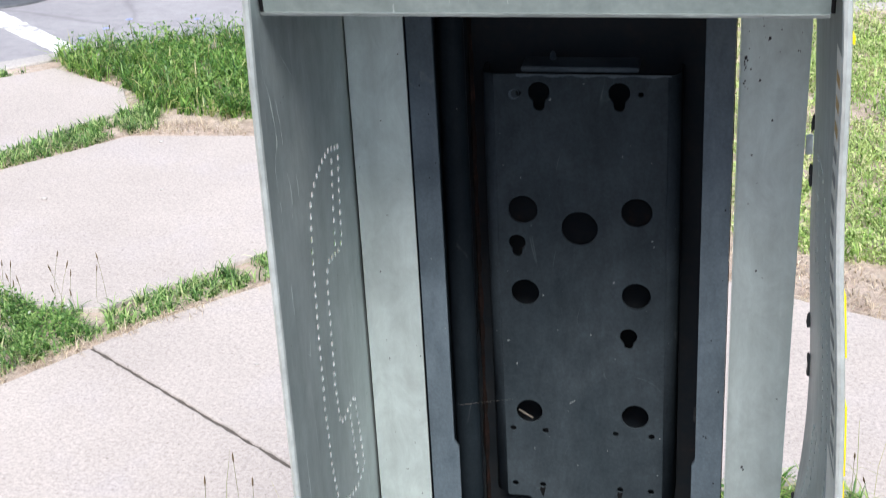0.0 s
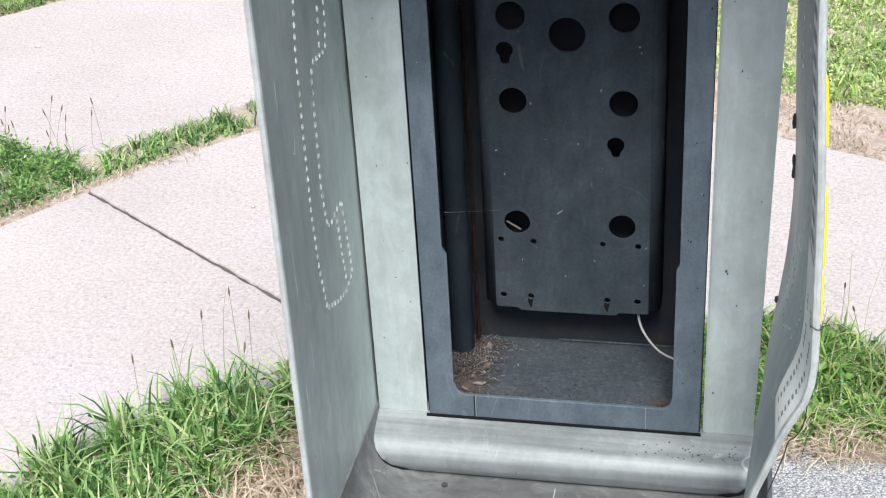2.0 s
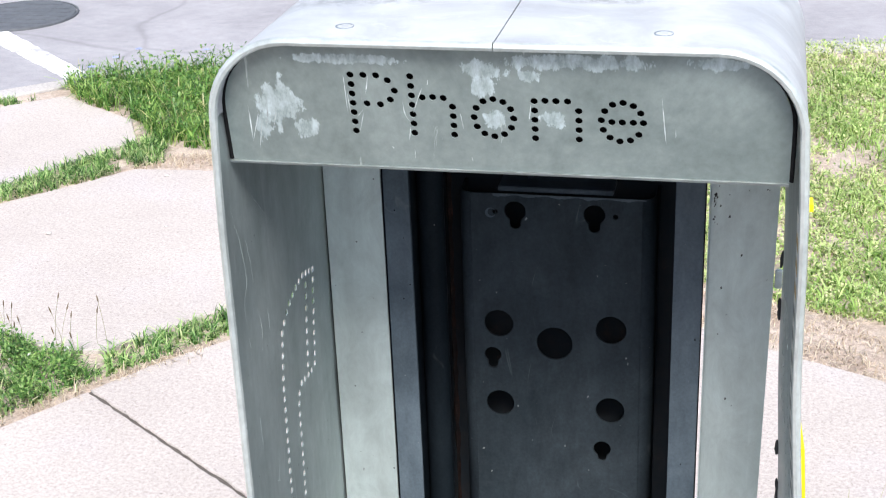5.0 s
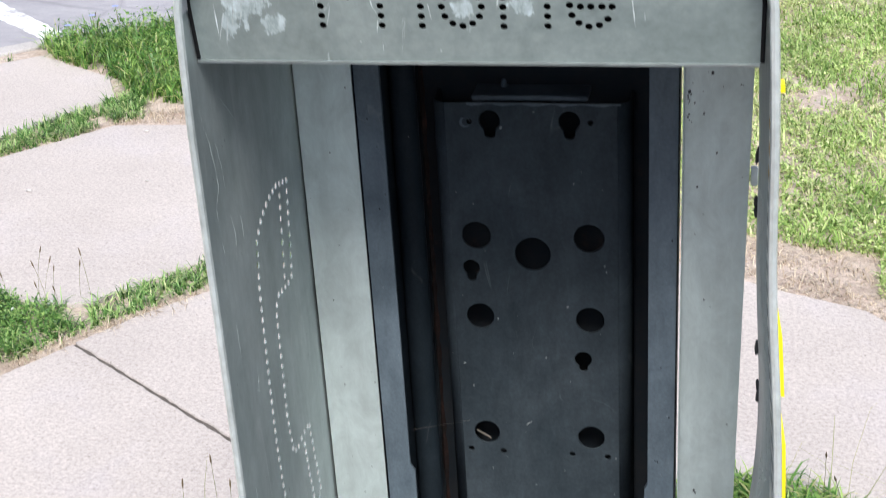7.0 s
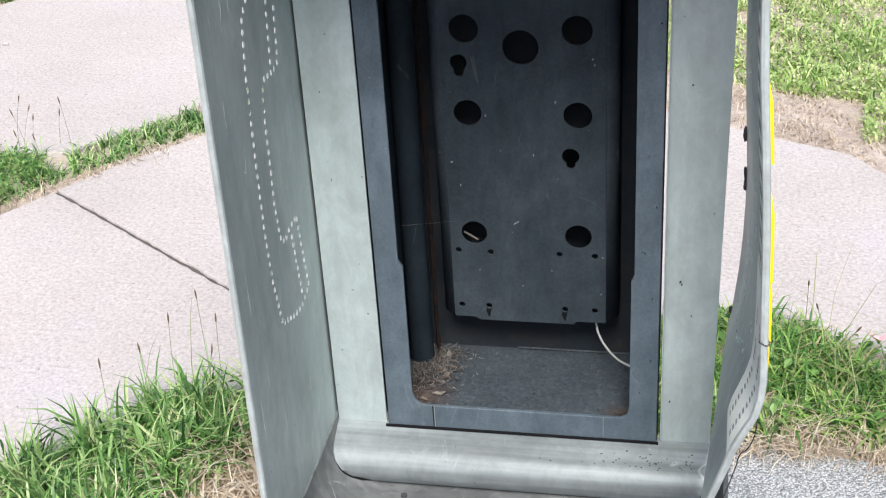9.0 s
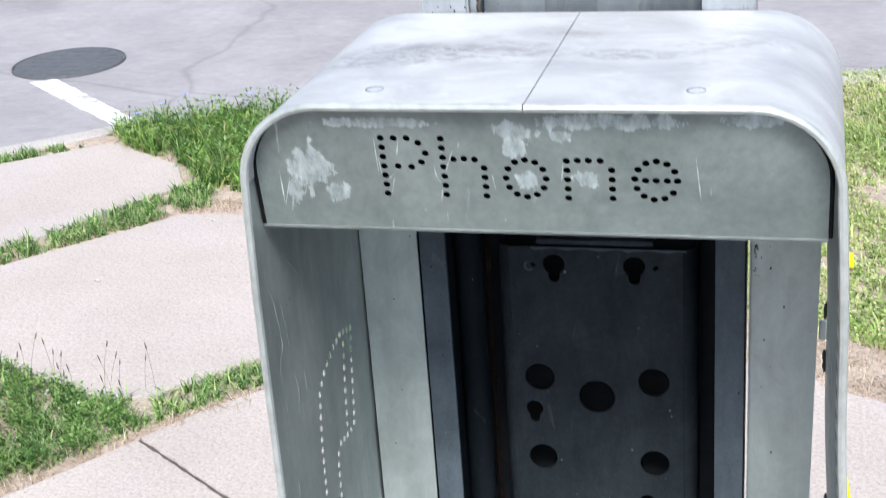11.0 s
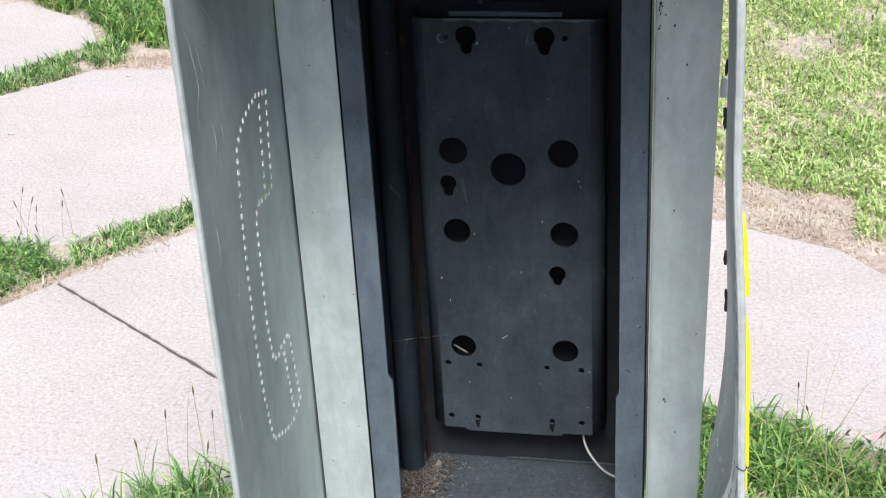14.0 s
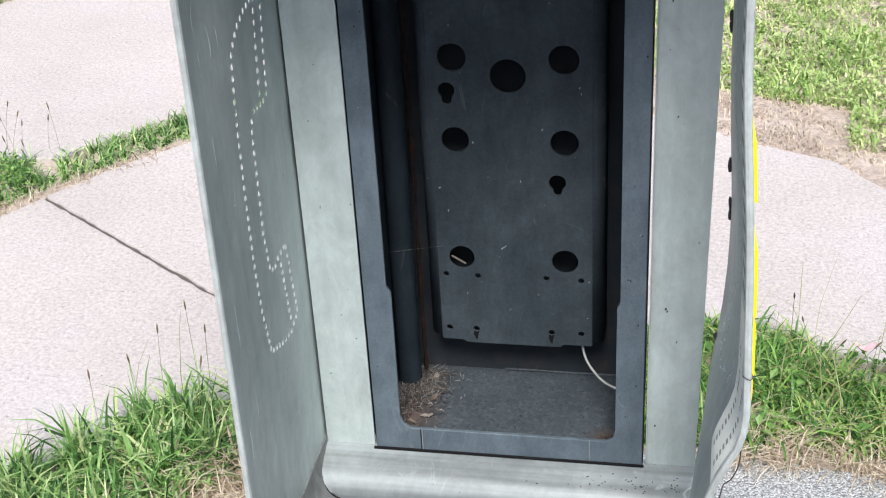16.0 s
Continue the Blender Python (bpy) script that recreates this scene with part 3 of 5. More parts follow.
# added wall, out of view: keeps low sky light off the box's upper inside
sky_block = part("unseen_sky_block_wall", box(-14.0, 14.0, -7.4, -7.1, -0.09, 2.9), KERB, smooth=False)
tagged(sky_block, "unseen plain grey wall added to block low sky light", "wall", kind="structure")
pavement = empty("pavement", "pale worn concrete pavement slabs parted by grass", "pavement", kind="structure")
SLABS = {
    "near_left": [(-5.5, -3.66), (-3.1, -0.45), (-2.3, 0.62), (-1.66, 1.43), (-1.497, 1.661), (-0.827, 1.190), (-0.497, 0.955), (-0.80, 0.82), (-1.02, 0.60), (-1.12, 0.34), (-1.85, -0.65), (-4.04, -3.62)],
    "near_right": [(-1.495, 1.672), (-1.36, 1.86), (-1.14, 2.09), (-0.86, 2.42), (-0.3, 2.46), (0.36, 2.12), (0.56, 2.03), (0.66, 1.90), (1.6, 1.5), (3.2, 0.9), (8.0, -0.9), (7.7, -1.7), (2.9, 0.2), (0.62, 1.10), (0.34, 1.24), (-0.2, 1.10), (-0.485, 0.96), (-0.82, 1.20)],
    "middle": [(-3.6, 1.5), (-2.62, 2.62), (-2.37, 2.90), (-2.19, 3.10), (-2.05, 3.26), (-1.58, 3.29), (-0.9, 3.2), (-0.75, 2.75), (-1.02, 2.50), (-1.24, 2.27), (-1.43, 2.04), (-1.55, 1.89), (-1.70, 1.87), (-1.95, 1.97), (-2.55, 2.24), (-3.4, 1.35)],
    "far": [(-4.6, 2.4), (-3.30, 3.60), (-2.98, 3.86), (-2.72, 4.06), (-2.30, 3.80), (-2.17, 3.56), (-2.30, 3.35), (-2.46, 3.06), (-2.64, 2.84), (-3.7, 1.5)],
}
for k, (which, outline) in enumerate(SLABS.items()):
    part("paving_slab", slab_mesh(ragged(outline, 0.0026, 0.022, k), 0.0, 0.05, 0.003), CONCRETE, pavement, smooth=False)
part("joint_filler", slab_mesh([(-1.505, 1.655), (-1.485, 1.68), (-0.475, 0.97), (-0.495, 0.945)], -0.006, 0.02, 0.0), JOINT, pavement)
pad = part("base_pad", slab_mesh([(-1.3, -7.0), (6.0, -7.0), (6.0, -1.35), (1.6, 0.60), (0.49, 0.765), (0.29, 0.79), (-0.3, 0.76), (-0.42, 0.3)], 0.0, 0.06, 0.01), AGGREGATE, smooth=False)
tagged(pad, "exposed pebble aggregate concrete pad under the phone", "concrete pad", kind="structure")

# manhole and stop line in the street
manhole = empty("manhole_cover", "dark grey cast iron manhole cover set in asphalt", "manhole cover", (-3.66, 5.475, -0.05))
bm = bmesh.new()
bmesh.ops.create_cone(bm, cap_ends=True, segments=64, radius1=0.290, radius2=0.288, depth=0.02)
part("cover", bm, IRON, manhole)
for k in range(7):
    w = math.sqrt(0.26 ** 2 - ((k - 3) * 0.075) ** 2)
    part("rib", box(-w, w, (k - 3) * 0.075 - 0.012, (k - 3) * 0.075 + 0.012, 0.006, 0.0115), IRON, manhole)
bm = cut_sheet(disc(0, 0, 0.304, 64), [disc(0, 0, 0.293, 64)], 0.024, 0.002)
part("ring", bm, IRON, manhole)
stripe = part("road_marking", slab_mesh(ragged([(-3.70, 5.115), (-3.585, 5.185), (-2.86, 4.55), (-2.915, 4.45)], 0.006, 0.04, 9), -0.0465, 0.006, 0.0), ROAD_PAINT, smooth=False)
tagged(stripe, "worn white painted line on the asphalt", "road marking", kind="structure")


# ---- the payphone kiosk ----
XL, XR = -0.2220, 0.2425          # middles of the side sheets
ZF, ZT, RC = 0.630, 1.5775, 0.065  # floor, top, corner radius
YF, YB = -0.372, -0.109            # front edge, back plane
kiosk = empty("payphone_kiosk", "empty grey metal payphone kiosk, handset and phone removed", "payphone")


def arc(cx, cz, a0, a1, n=10):
    return [(cx + RC * math.cos(radians(a0 + (a1 - a0) * k / n)), cz + RC * math.sin(radians(a0 + (a1 - a0) * k / n))) for k in range(n + 1)]


# hood: two bent sheets that meet at a seam
SEAM = 0.009
left_top = arc(XL + RC, ZT - RC, 180, 90) + [(-0.08, ZT), (SEAM - 0.0005, ZT)]
right_top = [(SEAM + 0.0005, ZT), (0.09, ZT)] + arc(XR - RC, ZT - RC, 90, 0)
hood = part("hood", bent_sheet(left_top, YF, -0.088, 0.005), ALU_TOP, kiosk, "chalky weathered top of the hood")
part("hood_half", bent_sheet(right_top, YF, -0.088, 0.005), ALU_TOP, hood)
for x in (-0.118, 0.134):
    ring_bm = cut_sheet(disc(0, 0, 0.0075, 20), [disc(0.0004, 0.0002, 0.0066, 20)], 0.0008)
    part("rivet_mark", ring_bm, ALU_RAIL, hood, smooth=False).location = (x, -0.335, ZT + 0.0026)
    part("rivet", slab_mesh(disc(0, 0, 0.0030, 12), 0.0004, 0.0008, 0.0), ALU_TOP, hood, smooth=False).location = (x, -0.335, ZT + 0.0026)
low = arc(XL + RC, ZF + RC, 180, 270) + arc(XR - RC, ZF + RC, 270, 360)
floor_bm = bent_sheet(low, YF, -0.088, 0.005)
part("bottom_tray", floor_bm, ALU_TRAY, kiosk, "scuffed grey bottom tray with rounded corners")

# dark disc laid on the tray in place of a drain hole
part("drain_hole_disc", upright(cut_sheet(disc(0, 0, 0.004, 12), [], 0.002), 0), BURNT, kiosk).matrix_world = pose(-0.128, -0.178, 0.6332, 90, 0, 0)
part("tray_seam", box(0.001, 0.0022, -0.36, -0.168, 0.6324, 0.6329), ALU_EDGE, kiosk)

# the handset outline, drilled as a row of small holes: corners in (depth, height)
HANDSET = [(-0.158, 1.279), (-0.190, 1.287), (-0.216, 1.284), (-0.240, 1.276), (-0.261, 1.261), (-0.270, 1.210), (-0.274, 1.117),
           (-0.275, 1.043), (-0.270, 0.979), (-0.257, 0.921), (-0.216, 0.905), (-0.188, 0.900), (-0.157, 0.907), (-0.164, 0.950),
           (-0.172, 1.003), (-0.198, 1.003), (-0.217, 0.998), (-0.229, 1.006), (-0.236, 1.049), (-0.234, 1.088), (-0.232, 1.150),
           (-0.230, 1.173), (-0.219, 1.182), (-0.187, 1.178), (-0.173, 1.181), (-0.166, 1.230)]
RIMS = [[(-0.183, 1.273), (-0.190, 1.230), (-0.195, 1.190)], [(-0.194, 0.990), (-0.189, 0.955), (-0.183, 0.916)]]


def dots_along(points, pitch, closed):
    pts = points + points[:1] if closed else points
    seg = [math.dist(a, b) for a, b in zip(pts, pts[1:])]
    n = round(sum(seg) / pitch)
    out = []
    for k in range(n if closed else n + 1):
        s = sum(seg) * k / n
        for a, b, d in zip(pts, pts[1:], seg):
            if s <= d + 1e-9:
                out.append((a[0] + (b[0] - a[0]) * s / d, a[1] + (b[1] - a[1]) * s / d))
                break
            s -= d
    return out


HANDSET_DOTS = dots_along(HANDSET, 0.0112, True) + dots_along(RIMS[0], 0.0112, False) + dots_along(RIMS[1], 0.0112, False)

bm = cut_sheet([(YF, ZF + RC), (-0.098, ZF + RC), (-0.098, ZT - RC), (YF, ZT - RC)],
               [disc(y, z, 0.0038, 8) for y, z in HANDSET_DOTS], 0.0014)
# stand the sheet up in the plane of x = XL
bmesh.ops.transform(bm, matrix=Matrix(((0, 0, 1, XL), (1, 0, 0, 0), (0, 1, 0, 0), (0, 0, 0, 1))), verts=bm.verts)
left_side = part("side_panel", bm, ALU, kiosk, "scratched grey side panel with a drilled handset outline", smooth=False)
part("edge_hem", sweep([(XL - 0.0025, YF - 0.001, ZF + RC), (XL - 0.0025, YF - 0.001, ZT - RC - 0.10), (XL - 0.0012, YF - 0.001, ZT - RC - 0.04), (XL, YF - 0.001, ZT - RC)], 0.0036, 8), ALU_EDGE, left_side)
part("edge_hem", sweep([(x, YF - 0.001, z) for x, z in left_top], 0.0036, 8), ALU_EDGE, hood)
part("edge_hem", sweep([(x, YF - 0.001, z) for x, z in right_top], 0.0036, 8), ALU_EDGE, hood)

DRIPS = [[(-0.362, 1.454), (-0.355, 1.414), (-0.346, 1.393), (-0.338, 1.351), (-0.349, 1.331), (-0.344, 1.284), (-0.347, 1.256)], [(-0.313, 1.424), (-0.293, 1.404), (-0.273, 1.383)],
         [(-0.323, 1.322), (-0.313, 1.295), (-0.319, 1.264)], [(-0.294, 1.305), (-0.293, 1.274)], [(-0.301, 1.15), (-0.305, 1.116)], [(-0.335, 1.40), (-0.325, 1.36), (-0.322, 1.33)],
         [(-0.300, 1.12), (-0.312, 1.128)], [(-0.340, 1.22), (-0.337, 1.17)], [(-0.345, 1.05), (-0.343, 0.98)], [(-0.322, 0.93), (-0.320, 0.86)], [(-0.287, 0.86), (-0.286, 0.80)], [(-0.352, 0.90), (-0.350, 0.83)]]
rnd = random.Random(29)
for line in DRIPS:
    pts = smooth_line([(XL + 0.0005, y, z) for y, z in line], 8)
    pts = [(x, y + rnd.uniform(-0.0007, 0.0007), z) for x, y, z in pts]
    part("drip_mark", sweep(pts, 0.0006, 5, None, [rnd.uniform(0.4, 1.2) * math.sin(math.pi * (k + 0.5) / len(pts)) for k in range(len(pts))]), ALU_STRIP, left_side, "pale dried drip")

BULGE_Z = [0.595, 0.66, 0.70, 0.74, 0.775, 0.812, 0.833, 0.857, 0.867, 0.887, 0.908, 0.921, 0.94, 0.965, 1.0, 1.047, 1.09, 1.147, 1.203, 1.258, 1.31, 1.36, 1.43, 1.5125]
BULGE_FRONT = [-0.034, -0.033, -0.032, -0.030, -0.028, -0.021, -0.014, -0.006, -0.003, 0.003, 0.013, 0.020, 0.026, 0.028, 0.027, 0.024, 0.0215, 0.0185, 0.016, 0.013, 0.0103, 0.008, 0.0055, 0.003]
BULGE_BACK = [-0.029, -0.019, -0.015, -0.011, -0.008, -0.0048, -0.0025, 0.0, 0.002, 0.0043, 0.006, 0.007, 0.0078, 0.0084, 0.0085, 0.008, 0.0066, 0.0045, 0.002, 0.0002, -0.0014, -0.0028, -0.004, 0.001]


def dented(y, z):
    """How far the bent right sheet stands out, by depth and height."""
    f = (y - YB) / (YF - YB)
    a, b = np.interp(z, BULGE_Z, BULGE_FRONT), np.interp(z, BULGE_Z, BULGE_BACK)
    return 0.2395 + b + (a - b) * max(0.0, min(1.0, f)) + 0.0012 * math.sin(z * 21 + y * 9)


def panel_grid(y0, y1, z0, z1, ny, nz, off=0.0, thick=0.002, skip=()):
    """A stretch of the dented sheet, with the cells in skip left out."""
    bm = bmesh.new()
    ys, zs = np.linspace(y0, y1, ny + 1), np.linspace(z0, z1, nz + 1)
    grid = [[[bm.verts.new((dented(y, z) + off + s, y, z)) for s in (-thick / 2, thick / 2)] for z in zs] for y in ys]
    solid = {(i, j) for i in range(ny) for j in range(nz)} - set(skip)
    for i, j in solid:
        c = [grid[i][j], grid[i + 1][j], grid[i + 1][j + 1], grid[i][j + 1]]
        bm.faces.new([v[0] for v in c])
        bm.faces.new([v[1] for v in c][::-1])
        for a, b, near in ((0, 1, (i, j - 1)), (1, 2, (i + 1, j)), (2, 3, (i, j + 1)), (3, 0, (i - 1, j))):
            if near not in solid:
                bm.faces.new((c[b][0], c[a][0], c[a][1], c[b][1]))
    for v in [v for v in bm.verts if not v.link_faces]:
        bm.verts.remove(v)
    return bm


NY, NZ = 52, 164
Z0, Z1 = ZF + RC, ZT - RC
gone = {(int((y - YF) / (YB - YF) * NY), int((z - Z0) / (Z1 - Z0) * NZ)) for y, z in HANDSET_DOTS}
right_side = part("side_panel", panel_grid(YF, YB, Z0, Z1, NY, NZ, skip=gone), ALU, kiosk, "dented grey side panel bent away from the back")
part("edge_hem", sweep([(dented(YF, z), YF - 0.001, z) for z in np.linspace(Z0, Z1, 40)], 0.0038, 8), ALU_EDGE, right_side)

# name board with the word drilled as dots
BOARD = [(-0.2170, 0.0), (0.2335, 0.0)] + [(0.1745 + 0.059 * math.cos(radians(a)), 0.048 + 0.059 * math.sin(radians(a))) for a in range(0, 91, 9)] \
    + [(-0.1580 + 0.059 * math.cos(radians(a)), 0.048 + 0.059 * math.sin(radians(a))) for a in range(90, 181, 9)]


def ring(cx, cy, r, n, a0, a1):
    return [(cx + r * math.cos(radians(a0 + (a1 - a0) * k / (n - 1))), cy + r * 1.04 * math.sin(radians(a0 + (a1 - a0) * k / (n - 1)))) for k in range(n)]


LETTERS = [(0, -50 * k / 6) for k in range(7)] + [(10.6, 0), (21, 0), (30, -4), (35, -13), (31, -21), (22.5, -25.5), (11.5, -25)]  # P
LETTERS += [(48.5, -50 * k / 6) for k in range(7)] + [(57, -18), (65.5, -17.5), (74, -18)] + [(81, -25.5 - 8.3 * k) for k in range(4)]  # h
LETTERS += ring(113.5, -34, 15.8, 13, 0, 360)[:-1]  # o
LETTERS += [(146, -18 - 8.2 * k) for k in range(5)] + [(154.5, -17.5), (163, -17.5), (172, -17.5)] + [(180.5, -25.5 - 8.3 * k) for k in range(4)]  # n
LETTERS += ring(214, -34, 16.2, 12, 0, 322) + [(206, -34), (214, -34), (222.5, -34)]  # e
bm = cut_sheet(BOARD, [disc(-0.1085 + x / 1000, 0.0815 + z / 1000, 0.0031, 8) for x, z in LETTERS], 0.0014)
lean = math.degrees(math.atan2(0.017, 0.106))
bmesh.ops.transform(bm, matrix=pose(0, -0.348, 1.468, 90 + lean, 0, 0), verts=bm.verts)
board = part("name_board", bm, SIGN, kiosk, "grey metal sign reading Phone in drilled dots", smooth=False)
# added black sheet stands in for the shade behind the drilled dots
part("dot_shade_sheet", upright(cut_sheet([(-0.212, 1.475), (0.232, 1.475), (0.232, 1.515), (0.205, 1.555), (0.175, 1.566), (-0.155, 1.566), (-0.185, 1.555), (-0.212, 1.515)], [], 0.002), -0.330), GRIME_AND_SHADE, board, "black sheet added behind the dots for their shade", smooth=False)
# scratches round the letters: along the board, in millimetres from the first letter's top
SCRATCHES = [[(-5.5, 0), (-5.3, -17), (-5, -37)], [(-4, -15), (-2.6, -35)], [(14.6, 0), (11.4, -16)], [(8, -33), (3.5, -50)], [(2.6, -37), (7.5, -31)], [(40.8, -18), (41.8, -32), (45.5, -40)],
             [(58.7, -7), (52.8, -21), (49, -32)], [(46, -43), (43.8, -56)], [(87, -31), (89, -46)], [(143.6, -20), (141.2, -37)], [(47.4, -64), (47.4, -73)], [(-89, -29), (-89, -61)], [(-81, -37), (-89, -63)],
             [(-79, -45), (-84, -69)], [(-72, -30), (-76, -52)], [(-66, -36), (-69, -48)], [(94, -70), (94.6, -74)], [(29, -63), (30.3, -65)], [(244, -10), (246.5, -38), (248, -53)], [(255, -38), (255, -46)], [(63, -2), (62, -7)]]
rnd = random.Random(23)
for line in SCRATCHES:
    pts = [(-0.1085 + x / 1000, 0.0815 + z / 1000, 0.0006) for x, z in line]
    pts = smooth_line(pts, 6)
    bm = sweep(pts, 0.00055, 5, None, [rnd.uniform(0.35, 1.2) * math.sin(math.pi * (k + 0.6) / (len(pts) + 0.2)) for k in range(len(pts))])
    bmesh.ops.transform(bm, matrix=pose(0, -0.348, 1.468, 90 + lean, 0, 0), verts=bm.verts)
    part("scratch", bm, FLAKE, board, "pale scratch")
# black bead round the board: paints the shaded gap against the hood
rim = [pose(0, -0.348, 1.468, 90 + lean, 0, 0) @ Vector((x + math.copysign(0.0017, x) * min(1.0, max(0.0, (abs(x - 0.008) - 0.165) / 0.055)), y + 0.0010, 0.0)) for x, y in BOARD[1:] + BOARD[:1]]
part("gap_shade_line", sweep(rim, 0.0018, 6), GRIME_AND_SHADE, board, "black bead for the shaded gap round the sign")
part("board_fold", prism([(-0.350, 1.4675), (-0.346, 1.4640), (-0.330, 1.4650), (-0.330, 1.4675)], -0.2205, 0.2335), ALU_EDGE, board)

# back: two upright strips beside the phone box
left_strip = part("back_strip", upright(cut_sheet([(-0.2188, 0.684), (-0.1588, 0.684), (-0.1588, 1.505), (-0.2188, 1.505)], [], 0.003, 0.0005), YB), ALU_STRIP, kiosk, "pale aluminium upright strip", smooth=False)
# black backing gives the gaps beside the strip their shade
part("gap_shade_backing", box(-0.2209, -0.1560, -0.0940, -0.080, 0.69, 1.505), GRIME_AND_SHADE, left_strip)
right_strip = part("back_strip", upright(cut_sheet([(0.1675, 0.684), (0.2235, 0.684), (0.232, 1.40), (0.232, 1.505), (0.1675, 1.505)], [], 0.003, 0.0005), YB), ALU_STRIP, kiosk, "pale aluminium upright strip with a gap beside it", smooth=False)

part("bright_flange", box(0.1663, 0.1674, -0.1125, -0.104, 0.690, 1.500), ALU_STRIP, right_strip, "bright folded edge of the strip")
rnd = random.Random(44)
pits = [(0.1935, 1.379, 0.0015), (0.188, 1.402, 0.0012), (0.182, 1.402, 0.0010), (0.186, 1.338, 0.0011), (0.199, 1.298, 0.0010), (0.181, 1.262, 0.0009), (0.190, 1.138, 0.0009), (0.184, 0.905, 0.0013), (0.1855, 0.902, 0.0010), (0.197, 0.862, 0.0008), (0.176, 0.744, 0.0010)]
pits += [(0.1705 + abs(rnd.gauss(0, 0.0022)), rnd.gauss(1.352, 0.012), rnd.uniform(0.0004, 0.0010)) for _ in range(22)]
pits += [(rnd.uniform(0.17, 0.225), rnd.uniform(1.36, 1.455), rnd.uniform(0.0003, 0.0007)) for _ in range(26)]
for x, z, r in pits:
    bm = upright(cut_sheet([(-r, -r * 1.5), (r * 0.6, -r), (r, r * 0.5), (r * 0.3, r * 1.4), (-r * 0.7, r)], [], 0.0004), -0.1108)
    part("paint_chip", bm, BURNT if r > 0.0008 else STAIN, right_strip, smooth=False).location = (x, 0, z)
for k, (x, z) in enumerate([(-0.205, 0.79), (-0.17, 0.842), (-0.162, 1.02), (-0.188, 1.29), (-0.166, 1.36), (-0.2, 1.12)]):
    bm = upright(cut_sheet(disc(0, 0, 0.0008, 7), [], 0.0004), -0.1108)
    part("paint_chip", bm, BURNT, left_strip, smooth=False).location = (x, 0, z)

# rounded sill under the box
SILL = [(-0.106, 0.634), (-0.106, 0.689), (-0.150, 0.677), (-0.158, 0.672), (-0.164, 0.664), (-0.167, 0.655), (-0.165, 0.645), (-0.159, 0.636), (-0.150, 0.634)]
sill_bm = bmesh.new()
rows = []
for k in range(15):
    t = k / 14
    x = -0.2215 + t * 0.458
    edge = min(x + 0.2215, 0.2365 - x)
    lift = RC - math.sqrt(max(0.0, RC ** 2 - (RC - min(edge, RC)) ** 2))
    rows.append([sill_bm.verts.new((x, y, max(z, ZF + 0.003 + lift))) for y, z in SILL])
xs = [-0.2200, -0.218, -0.2135, -0.206, -0.196, -0.182, -0.165, -0.15, 0.165, 0.18, 0.197, 0.211, 0.221, 0.229, 0.2345]
for x, row in zip(xs, rows):
    edge = min(x + 0.2225, 0.2365 - x)
    lift = RC - math.sqrt(max(0.0, RC ** 2 - (RC - min(edge, RC)) ** 2))
    for v, (y, z) in zip(row, SILL):
        v.co = (x, y, max(z, min(ZF + 0.003 + lift, 0.684)))
for a, b in zip(rows, rows[1:]):
    for i in range(len(SILL)):
        sill_bm.faces.new((a[i], a[(i + 1) % len(SILL)], b[(i + 1) % len(SILL)], b[i]))
sill_bm.faces.new(rows[0][::-1])
sill_bm.faces.new(rows[-1])
sill = part("sill", sill_bm, ALU_LIP, kiosk, "brushed aluminium bull-nosed sill")

nose_z, nose_y = [0.634, 0.636, 0.645, 0.655, 0.664, 0.672, 0.677, 0.684], [-0.150, -0.159, -0.165, -0.167, -0.164, -0.158, -0.150, -0.124]
joint = []
for x in xs:
    edge = min(x + 0.2225, 0.2365 - x)
    z = max(0.6345, min(ZF + 0.003 + RC - math.sqrt(max(0.0, RC ** 2 - (RC - min(edge, RC)) ** 2)), 0.684))
    joint.append((x, float(np.interp(z, nose_z, nose_y)) - 0.0006, z))
part("dark_joint_line", sweep(joint, 0.0017, 6), GRIME_AND_SHADE, sill, "black dirt along the sill's joint")
# black strip for the dirt and the painted shadow line under the frame
part("dark_joint_line", box(-0.1590, 0.1645, -0.1172, -0.1149, 0.6835, 0.6890), GRIME_AND_SHADE, sill)
rnd = random.Random(31)
for k in range(44):
    x, w = 0.21 - abs(rnd.gauss(0, 0.07)), rnd.uniform(0.0008, 0.0028)
    y = rnd.uniform(-0.152, -0.128)
    z = 0.689 - (-0.106 - y) * 0.2727
    chip = part("paint_chip", box(-w / 2, w / 2, -0.0006, 0.0006, -0.0002, 0.0004), BURNT, sill)
    chip.matrix_world = pose(x, y, z, 15, 0, rnd.uniform(-60, 60))

# phone box: frame, walls and the mounting plate
opening = [(0.1345, 1.505), (0.1345, 0.912), (0.1310, 0.905), (0.1305, 0.735), (0.128, 0.724), (0.121, 0.719), (-0.113, 0.719), (-0.121, 0.725), (-0.1245, 0.736),
           (-0.124, 0.910), (-0.1290, 0.918), (-0.1290, 1.505)]
box_frame = part("box_frame", upright(cut_sheet([(-0.1555, 1.505), (-0.1555, 0.683), (0.1625, 0.683), (0.1625, 1.505)] + opening, [], 0.005, 0.0008), -0.1125), FRAME, kiosk, "slate grey steel frame of the empty phone box", smooth=False)
